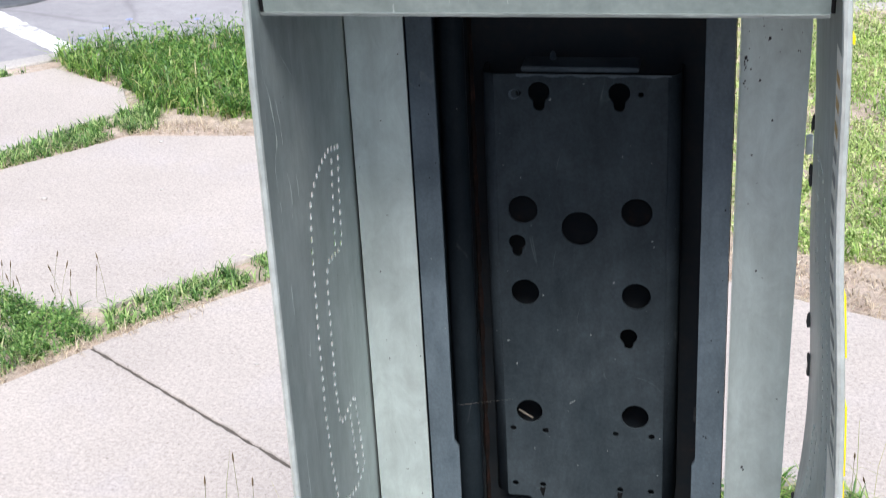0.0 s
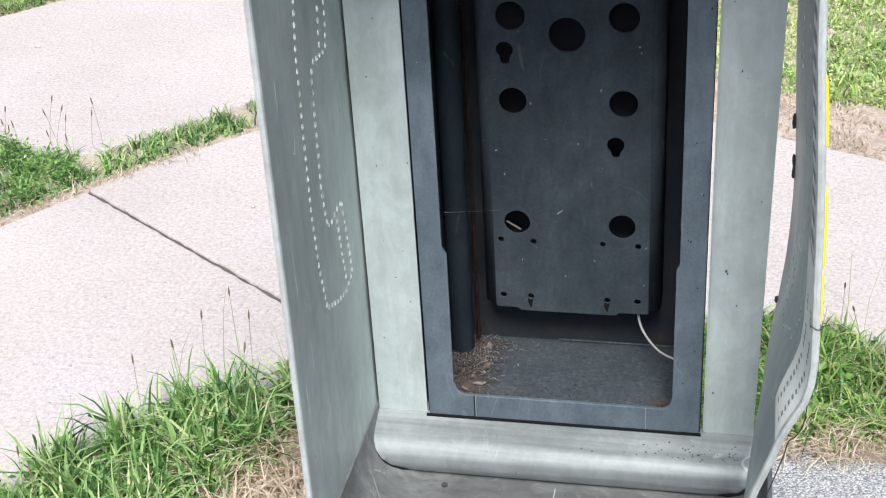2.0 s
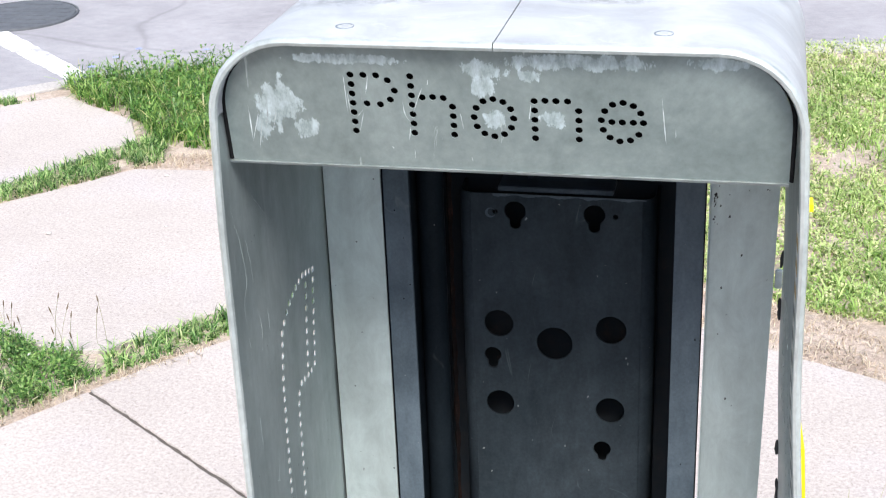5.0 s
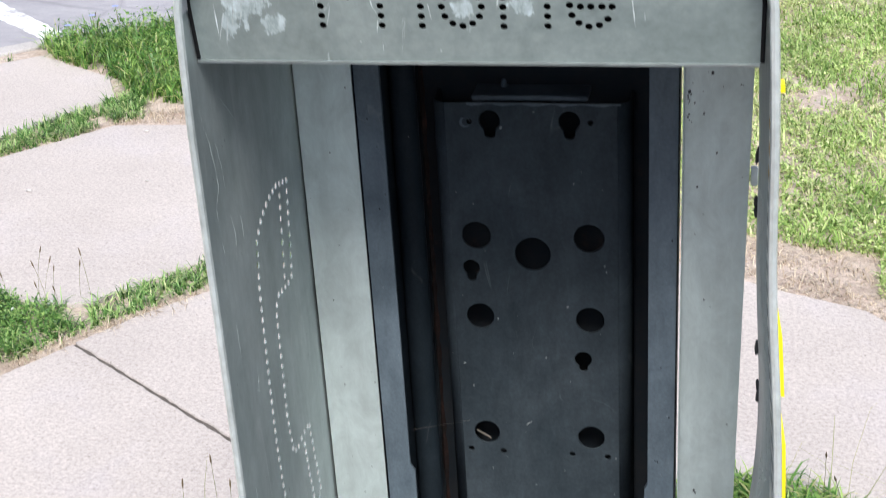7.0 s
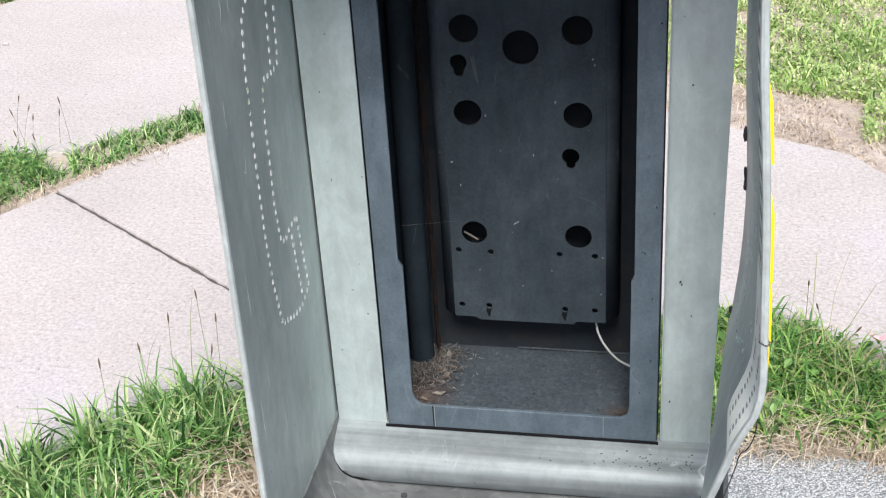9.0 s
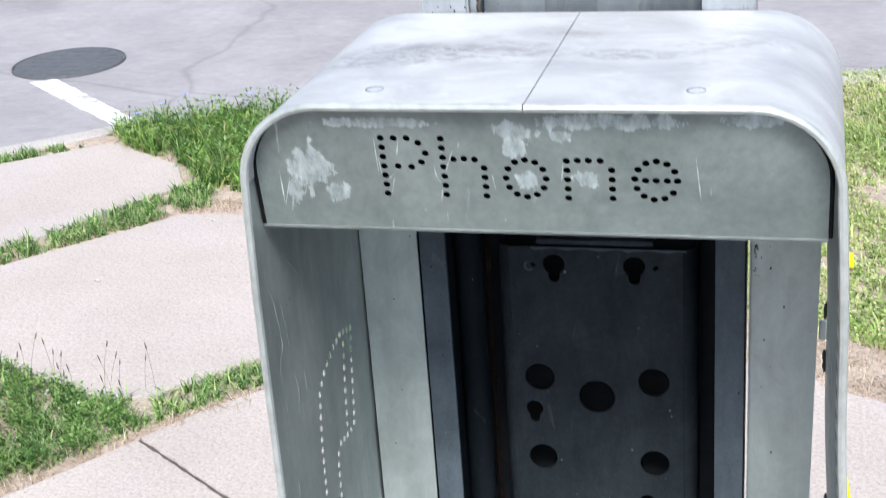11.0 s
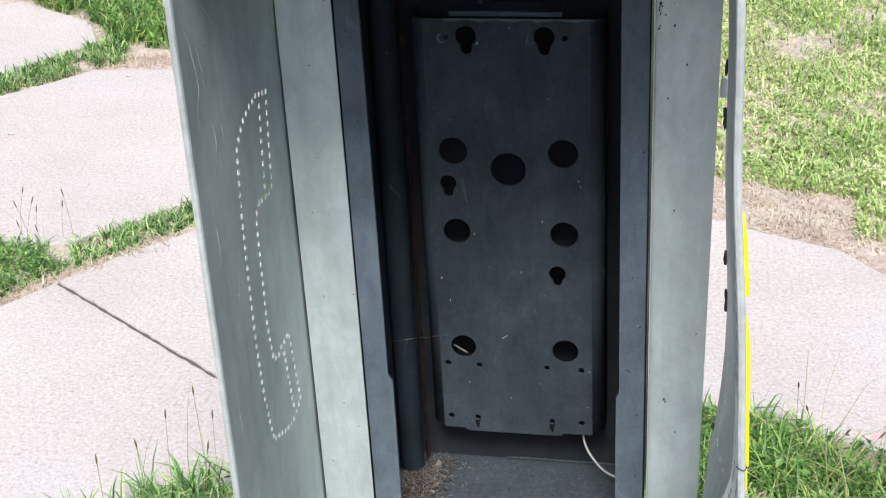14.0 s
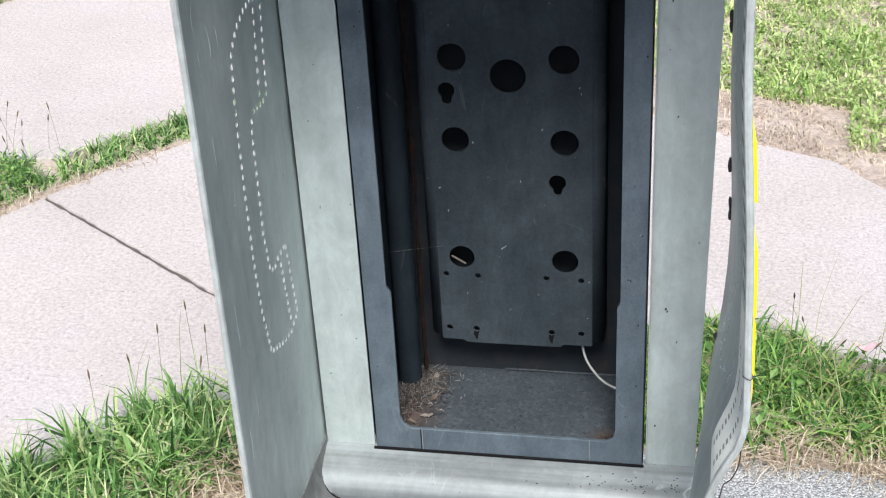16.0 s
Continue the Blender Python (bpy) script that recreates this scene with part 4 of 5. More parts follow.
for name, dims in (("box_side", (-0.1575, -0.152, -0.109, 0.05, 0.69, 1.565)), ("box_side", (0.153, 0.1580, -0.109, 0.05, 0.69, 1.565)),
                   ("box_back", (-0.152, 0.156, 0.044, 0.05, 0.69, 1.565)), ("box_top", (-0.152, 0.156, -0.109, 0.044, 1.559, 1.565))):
    part(name, box(*dims), SHADED_SLATE if name != "box_back" else RUSTY_BACK, kiosk, "slate inside of the phone box, darkened for shade", smooth=False)
bm = prism([(-0.109, 0.688), (-0.109, 0.716), (-0.102, 0.706), (-0.09, 0.702), (0.044, 0.700), (0.044, 0.688)], -0.152, 0.156)
part("box_floor", bm, SLATE_FLOOR, kiosk, "dusty floor of the phone box", smooth=False)
part("weld_bead", sweep(smooth_line([(-0.02, 0.042, 0.702), (0.01, 0.041, 0.703), (0.06, 0.042, 0.702), (0.14, 0.042, 0.702)], 6), 0.0014, 6), SLATE_FLOOR, kiosk)
# black strip paints the shade of the gap between frame and strip
part("gap_shade_line", box(0.1626, 0.1633, -0.1135, -0.100, 0.690, 1.500), GRIME_AND_SHADE, box_frame, "black strip for the shaded gap along the frame")
for k in range(15):
    x = rnd.choice((rnd.uniform(-0.153, -0.132), rnd.uniform(0.137, 0.160)))
    r = rnd.uniform(0.0003, 0.0008)
    bm = upright(cut_sheet([(-r, -r * 1.4), (r, -r), (r * 0.7, r * 1.3), (-r * 0.8, r)], [], 0.0004), -0.1152)
    part("paint_chip", bm, GRIME_AND_SHADE, box_frame, smooth=False).location = (x, 0, rnd.uniform(0.70, 1.45))
part("box_seam", box(-0.101, -0.0995, -0.1155, -0.1148, 0.684, 0.719), SHADED_SLATE, box_frame)
part("box_seam", box(-0.0993, -0.0984, -0.1155, -0.1149, 0.684, 0.719), CHIP, box_frame, "pale worn edge of the seam")
part("box_seam", box(0.1005, 0.1011, -0.1154, -0.1149, 0.684, 0.719), CHIP, box_frame)

holes = [disc(-0.0625, 1.150, 0.0163), disc(0.0625, 1.150, 0.0168), disc(0.0, 1.129, 0.0200, 32), disc(-0.0625, 1.0485, 0.0158), disc(0.0625, 1.0485, 0.0160),
         disc(-0.0615, 0.8925, 0.0152), disc(0.0620, 0.8925, 0.0155)]
holes += [keyhole(-0.042, 1.286, 0.0115, 0.006, 0.004), keyhole(0.0435, 1.286, 0.0115, 0.006, 0.004), keyhole(-0.070, 1.110, 0.0095, 0.0055, 0.003), keyhole(0.054, 0.9975, 0.0098, 0.005, 0.002)]
holes += [disc(-0.064, 1.285, 0.0028, 10), disc(0.066, 1.285, 0.0030, 10)]
holes += [disc(x, 0.868, 0.0036, 12) for x in (-0.0815, 0.0395)] + [disc(x, 0.867, 0.0038, 12) for x in (-0.043, 0.081)]
holes += [disc(x, 0.791, 0.0037, 12) for x in (-0.081, -0.0475, 0.0450, 0.081)]
plate_edge = [(-0.0905, 1.306), (-0.0905, 0.776), (-0.0895, 0.7745), (-0.088, 0.774), (-0.064, 0.774), (-0.060, 0.770), (0.056, 0.770), (0.059, 0.774), (0.0915, 0.774), (0.0935, 0.7745), (0.0945, 0.776), (0.0945, 1.306)]
plate = part("mounting_plate", upright(cut_sheet(plate_edge, holes, 0.003, 0.0006), 0.0), SHADED_PLATE, kiosk, "slate grey steel mounting plate with punched holes", smooth=False)
bm = bmesh.new()
for sx, x0 in ((-1, -0.0905), (1, 0.0945)):
    line = [(x0 + sx * 0.014 * math.sin(radians(a)), 0.0128 - 0.014 * math.cos(radians(a))) for a in range(0, 91, 10)] + [(x0 + sx * 0.014, 0.042)]
    for z0, z1 in ((0.779, 1.306),):
        a = [bm.verts.new((x, y, z0)) for x, y in line]
        b = [bm.verts.new((x, y, z1)) for x, y in line]
        for i in range(len(line) - 1):
            bm.faces.new((a[i], a[i + 1], b[i + 1], b[i]))
fold = part("plate_fold", bm, SHADED_PLATE, plate)
md = fold.modifiers.new("thick", "SOLIDIFY")
md.thickness = 0.0025
part("plate_tab", box(-0.061, 0.063, 0.003, 0.040, 1.307, 1.3125, 0.001), FRAME, plate)
rnd = random.Random(61)
crust = bmesh.new()
xs_c = np.linspace(-0.066, 0.098, 60)
row0 = [crust.verts.new((x, -0.0021, 1.3065)) for x in xs_c]
row1 = [crust.verts.new((x, -0.0021, 1.3050 - 0.0028 * max(0.0, math.sin(x * 190) * 0.5 + 0.5) * rnd.uniform(0.4, 1.2))) for x in xs_c]
for a, b, c, d in zip(row0, row0[1:], row1[1:], row1):
    crust.faces.new((a, b, c, d))
part("paint_crust", crust, FRAME, plate, "ragged pale crust along the plate's top edge", smooth=False)
part("bolt", sweep([(-0.030, 0.030, 1.3135), (-0.030, 0.030, 1.3190), (-0.030, 0.029, 1.3215)], 0.0034, 8, None, (1.0, 0.9, 0.5)), FRAME, plate, "small pale bolt behind the plate's top")
part("dent", upright(cut_sheet(disc(-0.0690, 1.2835, 0.0058, 14), [disc(-0.0675, 1.2842, 0.0046, 12)], 0.0006), -0.0017), FRAME, plate, smooth=False)
for x, z, w, h, a in ((-0.0107, 0.9085, 0.0045, 0.0007, 35), (0.0795, 1.117, 0.0011, 0.0011, 0), (0.0815, 1.110, 0.0006, 0.0014, 0), (-0.0745, 0.956, 0.0007, 0.0014, 5), (-0.0835, 0.986, 0.0016, 0.0010, 10),
                      (0.0905, 0.866, 0.0009, 0.0011, 0), (0.030, 0.845, 0.0006, 0.0008, 0), (-0.042, 1.046, 0.0008, 0.0012, 20), (0.0115, 0.998, 0.0006, 0.0016, 10), (-0.0565, 0.842, 0.0005, 0.0012, 0),
                      (-0.030, 1.278, 0.0010, 0.0018, -25), (0.0885, 0.815, 0.0007, 0.0007, 0), (-0.005, 0.822, 0.0009, 0.0006, 0), (0.047, 1.215, 0.0005, 0.0009, 0), (-0.064, 1.188, 0.0006, 0.0008, 0)):
    bm = cut_sheet([(-w, -h), (w * 0.8, -h * 0.7), (w, h * 0.8), (-w * 0.6, h)], [], 0.0003)
    bmesh.ops.transform(bm, matrix=pose(x, -0.0017, z, 90, 0, 0) @ pose(0, 0, 0, 0, 0, a), verts=bm.verts)
    part("paint_chip", bm, CHIP, plate, "pale chip in the paint", smooth=False)
for x in (-0.0475, 0.0450):
    part("screw_stain", upright(cut_sheet([(x - 0.0030, 0.7885), (x - 0.0036, 0.783), (x - 0.0014, 0.777), (x + 0.0006, 0.7745), (x + 0.0018, 0.781), (x + 0.0032, 0.7885), (x, 0.7868)], [], 0.0003), -0.0017), GRIME_AND_SHADE, plate, smooth=False)

part("conduit", sweep([(-0.1365, 0.006, 0.700), (-0.1365, 0.006, 1.0), (-0.1365, 0.006, 1.55)], 0.0148, 24), SHADED_SLATE, kiosk, "painted steel conduit up the corner of the box")
rnd = random.Random(5)
bm = bmesh.new()
zz = np.linspace(0.72, 1.50, 60)
prev = None
for z in zz:
    w = 0.0026 + rnd.uniform(-0.001, 0.0012)
    row = [bm.verts.new((-0.1160 - w, 0.008 + rnd.uniform(-0.001, 0.001), z)), bm.verts.new((-0.1160, 0.002 + rnd.uniform(-0.0015, 0.0015), z)), bm.verts.new((-0.1160 + w, 0.008, z))]
    if prev:
        bm.faces.new((prev[0], prev[1], row[1], row[0]))
        bm.faces.new((prev[1], prev[2], row[2], row[1]))
    prev = row
part("rusty_seam", bm, RUST, kiosk, "flaking rust along the seam of the box")
bm = bmesh.new()
for k in range(9):
    z = 0.79 + k * 0.014
    box(0.131 + rnd.uniform(-0.002, 0.002), 0.140, -0.02, 0.0, z, z + rnd.uniform(0.008, 0.013), 0.001, bm)
part("torn_edge", bm, BURNT, kiosk, "ragged torn weld at the plate's edge")

# uprights above the hood, with a cross rail
for x0, x1 in ((-0.1425, -0.0975), (0.1195, 0.1675)):
    post = part("upright", box(x0, x1, -0.0865, -0.040, 1.5665, 2.35, 0.002), ALU_POST, kiosk, "pale aluminium upright above the hood")
part("cross_rail", box(-0.0865, 0.1193, -0.066, -0.060, 1.5665, 1.6305, 0.001), ALU_RAIL, kiosk, "dull metal rail between the uprights")
for x0, x1 in ((-0.028, 0.022), (0.060, 0.1185)):
    part("rail_patch", box(x0, x1, -0.0668, -0.0661, 1.568, 1.6300), ALU_PATCH, kiosk)
part("rail_cap", box(-0.0865, 0.1193, -0.0672, -0.0595, 1.6307, 1.6332, 0.0008), ALU_TOP, kiosk, "bright worn top edge of the rail")
part("weld_flange", box(-0.0973, -0.0890, -0.080, -0.070, 1.5665, 1.632, 0.0015), ALU_RAIL, kiosk, "dull welded flange beside the upright")
rnd = random.Random(51)
bead = [(-0.0885 + rnd.uniform(-0.0008, 0.0008), -0.080 + rnd.uniform(-0.001, 0.001), 1.5665 + 0.067 * k / 22) for k in range(23)]
part("weld_bead", sweep(bead, 0.0026, 7, None, [rnd.uniform(0.6, 1.35) for _ in bead]), WELD, kiosk, "lumpy brown weld beside the upright")
bead = [(0.1186 + rnd.uniform(-0.0006, 0.0006), -0.067 + rnd.uniform(-0.0006, 0.0006), 1.5665 + 0.066 * k / 18) for k in range(19)]
part("weld_bead", sweep(bead, 0.0014, 6, None, [rnd.uniform(0.4, 1.4) for _ in bead]), WELD, kiosk)
for k in range(34):
    low = rnd.random() < 0.6
    x, z = rnd.uniform(-0.140, -0.099), 1.570 + (abs(rnd.gauss(0, 0.006)) if low else rnd.choice((rnd.gauss(0.042, 0.003), rnd.uniform(0.01, 0.12))))
    w, h = rnd.uniform(0.0003, 0.0007), rnd.uniform(0.0003, 0.0012)
    part("paint_chip", box(x - w, x + w, -0.0870, -0.0864, z - h, z + h), STAIN, kiosk)
for k in range(26):
    x, z = rnd.uniform(0.121, 0.166), 1.570 + abs(rnd.gauss(0, 0.011))
    w, h = rnd.uniform(0.0002, 0.0005), rnd.uniform(0.0002, 0.0007)
    part("paint_chip", box(x - w, x + w, -0.0870, -0.0864, z - h, z + h), STAIN, kiosk)
part("top_rail", box(-0.0973, 0.1193, -0.085, -0.042, 2.30, 2.35, 0.002), ALU_POST, kiosk)
# pedestal down to the pad
part("pedestal", box(-0.11, 0.12, -0.10, 0.035, 0.0, 0.627, 0.006), ALU, kiosk, "square grey pedestal leg")
part("foot_plate", box(-0.16, 0.17, -0.15, 0.085, 0.0, 0.014, 0.003), ALU, kiosk)

# torn sealant and a bracket along the loose back edge
rnd = random.Random(17)
for z, h in ((1.296, 0.014), (1.247, 0.009), (1.236, 0.010), (1.084, 0.013), (1.040, 0.011), (1.027, 0.010), (0.872, 0.008)):
    bm = bmesh.new()
    bmesh.ops.create_icosphere(bm, subdivisions=2, radius=1.0)
    for v in bm.verts:
        f = rnd.uniform(0.6, 1.15)
        v.co = (v.co.x * 0.0026 * f, v.co.y * 0.002, v.co.z * h * 0.75 * f)
    part("sealant_scrap", bm, BURNT, right_side).location = (dented(YB, z) - 0.0020, YB, z)
part("bracket", box(0.2318, 0.2388, -0.104, -0.099, 1.261, 1.281, 0.001), ALU_EDGE, kiosk, "small bright bracket across the gap")


tie = [(dented(YF, 1.008) + 0.0045 * math.cos(a), YF - 0.001 + 0.0045 * math.sin(a), 1.008 + 0.0012 * math.sin(2 * a)) for a in np.linspace(0, 2 * math.pi, 14)]
part("wire_tie", sweep(tie + [(dented(YF, 1.008) + 0.010, YF - 0.004, 1.012)], 0.0006, 5), BURNT, right_side, "short wire tie round the panel's edge")


# paper labels on the dented side panel, set with bars for unreadable print
def panel_patch(y0, y1, z0, z1, slope, off, ny=6, nz=8):
    """A thin piece of paper that follows the dented sheet; slope: how far its back end hangs down."""
    bm = bmesh.new()
    grid = []
    for y in np.linspace(y0, y1, ny + 1):
        drop = slope * (y - y0)
        grid.append([bm.verts.new((dented(y, z - drop) - off, y, z - drop)) for z in np.linspace(z0, z1, nz + 1)])
    for a, b in zip(grid, grid[1:]):
        for i in range(nz):
            bm.faces.new((a[i], b[i], b[i + 1], a[i + 1]))
    return bm


def panel_label(name, y0, y1, z0, z1, slope, bars, label):
    lab = part(name, panel_patch(y0, y1, z0, z1, slope, 0.0018, 6, 28), PAPER, right_side, label)
    for by0, by1, bz0, bz1, m in bars:
        d = slope * (by0 - y0)
        part("print_bar", panel_patch(by0, by1, bz0 - d, bz1 - d, slope, 0.0022, 2, 2), m, lab)


rnd = random.Random(3)
bars = []
for by in (-0.319, -0.350):
    for z0, n in ((0.884, 9), (0.950, 4), (0.990, 3)):
        bars += [(by, by + 0.008, z0 + k * 0.0066, z0 + k * 0.0066 + rnd.uniform(0.0026, 0.0038), INK) for k in range(n)]
panel_label("notice_label", -0.366, -0.294, 0.874, 1.055, 0.0, bars, "faded white notice label with unreadable print")
bars = [(-0.345, -0.318, z, z + 0.010, OCHRE if z > 1.36 else INK) for z in np.arange(1.07, 1.42, 0.021)]
panel_label("instruction_label", -0.352, -0.312, 1.060, 1.435, 0.0, bars, "long narrow paper instruction label, yellowed")

# yellow vinyl on the outside of the dented panel
for z0, z1, ya, yb, thick in ((1.4435, 1.4495, -0.345, -0.330, 0.0058), (1.168, 1.226, -0.340, -0.290, 0.0060), (1.050, 1.120, -0.340, -0.290, 0.0062), (0.985, 1.040, -0.340, -0.290, 0.0060), (0.955, 0.979, -0.340, -0.290, 0.0055)):
    bm = panel_grid(ya, yb, z0, z1, 3, 8, 0.001 + thick * 0.8, thick)
    part("yellow_letter", bm, YELLOW, right_side, "bright yellow vinyl letter, peeling")


# ---- loose things in the box ----
thread = part("cobweb_thread", sweep([(-0.125, -0.104, 0.957), (-0.081, -0.002, 0.908)], 0.00013, 5), WEB)
tagged(thread, "single pale cobweb thread across the box", "cobweb")
scrap_bm = box(-0.010, 0.010, -0.0006, 0.0006, -0.0012, 0.0012, 0.0004)
card = part("paper_scrap", scrap_bm, WEB)
card.matrix_world = pose(-0.068, 0.012, 0.881, 0, 32, 0)
tagged(card, "pale paper scrap stuck behind the plate", "paper scrap")
cable = part("loose_cable", sweep(smooth_line([(0.080, 0.012, 0.778), (0.084, 0.008, 0.755), (0.094, 0.002, 0.738), (0.112, -0.004, 0.722), (0.140, -0.008, 0.712), (0.152, -0.01, 0.704)], 8), 0.0014, 8), CABLE_WHITE)
tagged(cable, "thin white cable hanging from under the plate", "cable")
wire = part("loose_wire", sweep(smooth_line([(0.2645, -0.360, 0.925), (0.263, -0.362, 0.898), (0.257, -0.362, 0.880), (0.250, -0.362, 0.872), (0.2465, -0.362, 0.855), (0.236, -0.362, 0.815), (0.224, -0.360, 0.770)], 8), 0.0006, 6), CABLE_BLACK)
tagged(wire, "thin black wire hanging below the side panel", "wire")


def scrap(size, seed, curl=0.3):
    rnd = random.Random(seed)
    bm = bmesh.new()
    rim = []
    for k in range(9):
        a = 2 * math.pi * k / 9
        r = size * rnd.uniform(0.6, 1.0)
        rim.append(bm.verts.new((r * math.cos(a), 0.45 * r * math.sin(a), size * curl * abs(math.cos(a)) + rnd.uniform(0, size * 0.15))))
    c = bm.verts.new((0, 0, 0))
    for a, b in zip(rim, rim[1:] + rim[:1]):
        bm.faces.new((c, a, b))
    return bm


rnd = random.Random(11)
for k in range(6):
    leaf = part("dead_leaf", scrap(rnd.uniform(0.006, 0.013), k, 0.15), LITTER if k % 3 else WEB, smooth=False)
    leaf.matrix_world = pose(rnd.uniform(-0.128, -0.085), rnd.uniform(-0.085, 0.02), 0.7035, rnd.uniform(-6, 6), rnd.uniform(-6, 6), rnd.uniform(0, 180))
    tagged(leaf, "dry brown dead leaf lying in the box corner", "dead leaf", "litter in the box")
verts, faces = [], []
rnd = random.Random(21)
for k in range(2200):
    u = rnd.random()
    x, y = -0.145 + abs(rnd.gauss(0, 0.028)), 0.03 - abs(rnd.gauss(0, 0.05))
    y = max(y, -0.095)
    a, l, w = rnd.uniform(0, 6.28), rnd.uniform(0.003, 0.012), rnd.uniform(0.0002, 0.0007)
    z = 0.7022 + rnd.uniform(0, 0.005)
    dx, dy = math.cos(a) * l, math.sin(a) * l
    i = len(verts)
    verts += [(x - dy * w / l, y + dx * w / l, z), (x + dy * w / l, y - dx * w / l, z), (x + dx, y + dy, z + rnd.uniform(-0.002, 0.004))]
    faces.append((i, i + 1, i + 2))
mesh = bpy.data.meshes.new("box_litter")
mesh.from_pydata(verts, [], faces)
tagged(link("box_litter", mesh, FIBRE), "dusty plant litter and cobweb in the box corner", "litter", kind="stuff")


# ---- plants ----
def inside(pts, poly):
    x, y = pts[:, 0], pts[:, 1]
    ok = np.zeros(len(pts), bool)
    for (xa, ya), (xb, yb) in zip(poly, poly[1:] + poly[:1]):
        hit = ((ya > y) != (yb > y)) & (x < (xb - xa) * (y - ya) / (yb - ya + 1e-12) + xa)
        ok ^= hit
    return ok


def scatter(poly, n, seed):
    rng = np.random.default_rng(seed)
    p = np.array(poly)
    lo, hi = p.min(0), p.max(0)
    out = np.zeros((0, 2))
    while len(out) < n:
        q = rng.uniform(lo, hi, (n * 2, 2))
        q = q[inside(q, poly)]
        tuft = np.sin(17 * q[:, 0] + 3 * np.sin(11 * q[:, 1])) * np.sin(19 * q[:, 1] + seed) + 0.7 * np.sin(43 * q[:, 0] + 29 * q[:, 1])
        out = np.vstack([out, q[tuft + rng.uniform(-0.9, 0.9, len(q)) > -0.35]])
    return out[:n]


def blade_mesh(name, roots, length, width, lean, material, seed, base=-0.014, clump=0.0, droop=1.0):
    """Many bent, tapered blades in one mesh: three joints each."""
    rng = np.random.default_rng(seed)
    n = len(roots)
    if clump:
        cell = np.floor(roots / 0.05)
        mark = np.abs(np.sin(cell @ np.array([[12.99, 39.35], [78.23, 11.14]])) * 43758.5) % 1.0
        pick = (cell + mark) * 0.05
        roots = roots + (pick - roots) * clump * rng.random((n, 1))
    L = rng.uniform(*length, n) * np.sqrt(rng.uniform(0.25, 1.0, n))
    W = rng.uniform(*width, n)
    a = rng.uniform(0, 2 * np.pi, n)
    tip = rng.uniform(*lean, n)
    out = np.c_[np.cos(a), np.sin(a)]
    side = np.c_[-np.sin(a), np.cos(a)]
    verts = np.zeros((n, 7, 3))
    for k, (t, w) in enumerate(((0.0, 1.0), (0.4, 0.9), (0.75, 0.6), (1.0, 0.0))):
        bend = tip * t ** droop
        reach = L * t * np.sin(bend)
        up = L * t * np.cos(bend)
        mid = np.c_[roots + out * reach[:, None], base + up]
        off = np.c_[side * (W * w / 2)[:, None], np.zeros(n)]
        if k < 3:
            verts[:, 2 * k], verts[:, 2 * k + 1] = mid - off, mid + off
        else:
            verts[:, 6] = mid
    idx = (np.arange(n) * 7)[:, None]
    quads = np.vstack([idx + np.array([[0, 1, 3, 2]]), idx + np.array([[2, 3, 5, 4]])])
    tris = idx + np.array([[4, 5, 6]])
    mesh = bpy.data.meshes.new(name)
    mesh.from_pydata(verts.reshape(-1, 3).tolist(), [], quads.tolist() + tris.tolist())
    mesh.shade_smooth()
    return link(name, mesh, material)


def thinned(pts, seed):
    """Leaves out points in slow waves, so that bare and lush patches follow each other."""
    rng = np.random.default_rng(seed)
    x, y = pts[:, 0], pts[:, 1]
    wave = np.sin(5.1 * x + 2.0 * np.sin(3.7 * y)) + np.sin(6.3 * y + 1.5 * np.sin(4.3 * x + 1.0)) + 0.7 * np.sin(13 * x - 11 * y)
    return pts[wave + rng.uniform(-0.8, 0.8, len(pts)) > -1.35]


def leaf_mesh(name, roots, size, height, material, seed, base=-0.014):
    """Many small broad leaves at all angles, each a folded diamond."""
    rng = np.random.default_rng(seed)
    n = len(roots)
    S = rng.uniform(*size, n)
    H = base + rng.uniform(*height, n)
    a = rng.uniform(0, 2 * np.pi, n)
    tilt = rng.uniform(-0.2, 0.9, n)
    d = np.c_[np.cos(a) * np.cos(tilt), np.sin(a) * np.cos(tilt), np.sin(tilt)] * S[:, None]
    s = np.c_[-np.sin(a), np.cos(a), np.zeros(n)] * (S * 0.33)[:, None]
    r = np.c_[roots, H]
    lift = np.c_[np.zeros((n, 2)), S * 0.12]
    verts = np.stack([r, r + d * 0.5 + s + lift, r + d, r + d * 0.5 - s + lift], 1)
    idx = (np.arange(n) * 4)[:, None]
    mesh = bpy.data.meshes.new(name)
    mesh.from_pydata(verts.reshape(-1, 3).tolist(), [], np.vstack([idx + np.array([[0, 1, 2]]), idx + np.array([[0, 2, 3]])]).tolist())
    return link(name, mesh, material)


def stuff(ob, label, category="grass"):
    return tagged(ob, label, category, kind="stuff")


# tall grass beside the pad, in front of the left slab
NEAR_L = [(-1.55, -0.35), (-1.17, 0.30), (-1.06, 0.56), (-0.85, 0.78), (-0.55, 0.90), (-0.42, 0.84), (-0.60, 0.72), (-0.72, 0.55), (-0.80, 0.2), (-1.0, -0.6)]
stuff(blade_mesh("tall_grass", scatter(NEAR_L, 10500, 1), (0.05, 0.19), (0.0035, 0.009), (0.15, 1.5), GRASS, 2, clump=0.55, droop=1.3), "tall green grass beside the concrete pad")
stuff(blade_mesh("dry_grass", scatter([(-1.0, 0.0), (-0.85, 0.60), (-0.55, 0.80), (-0.34, 0.74), (-0.36, 0.2)], 3400, 3), (0.05, 0.16), (0.002, 0.005), (0.7, 1.55), STRAW, 4), "dry yellow grass on bare earth")
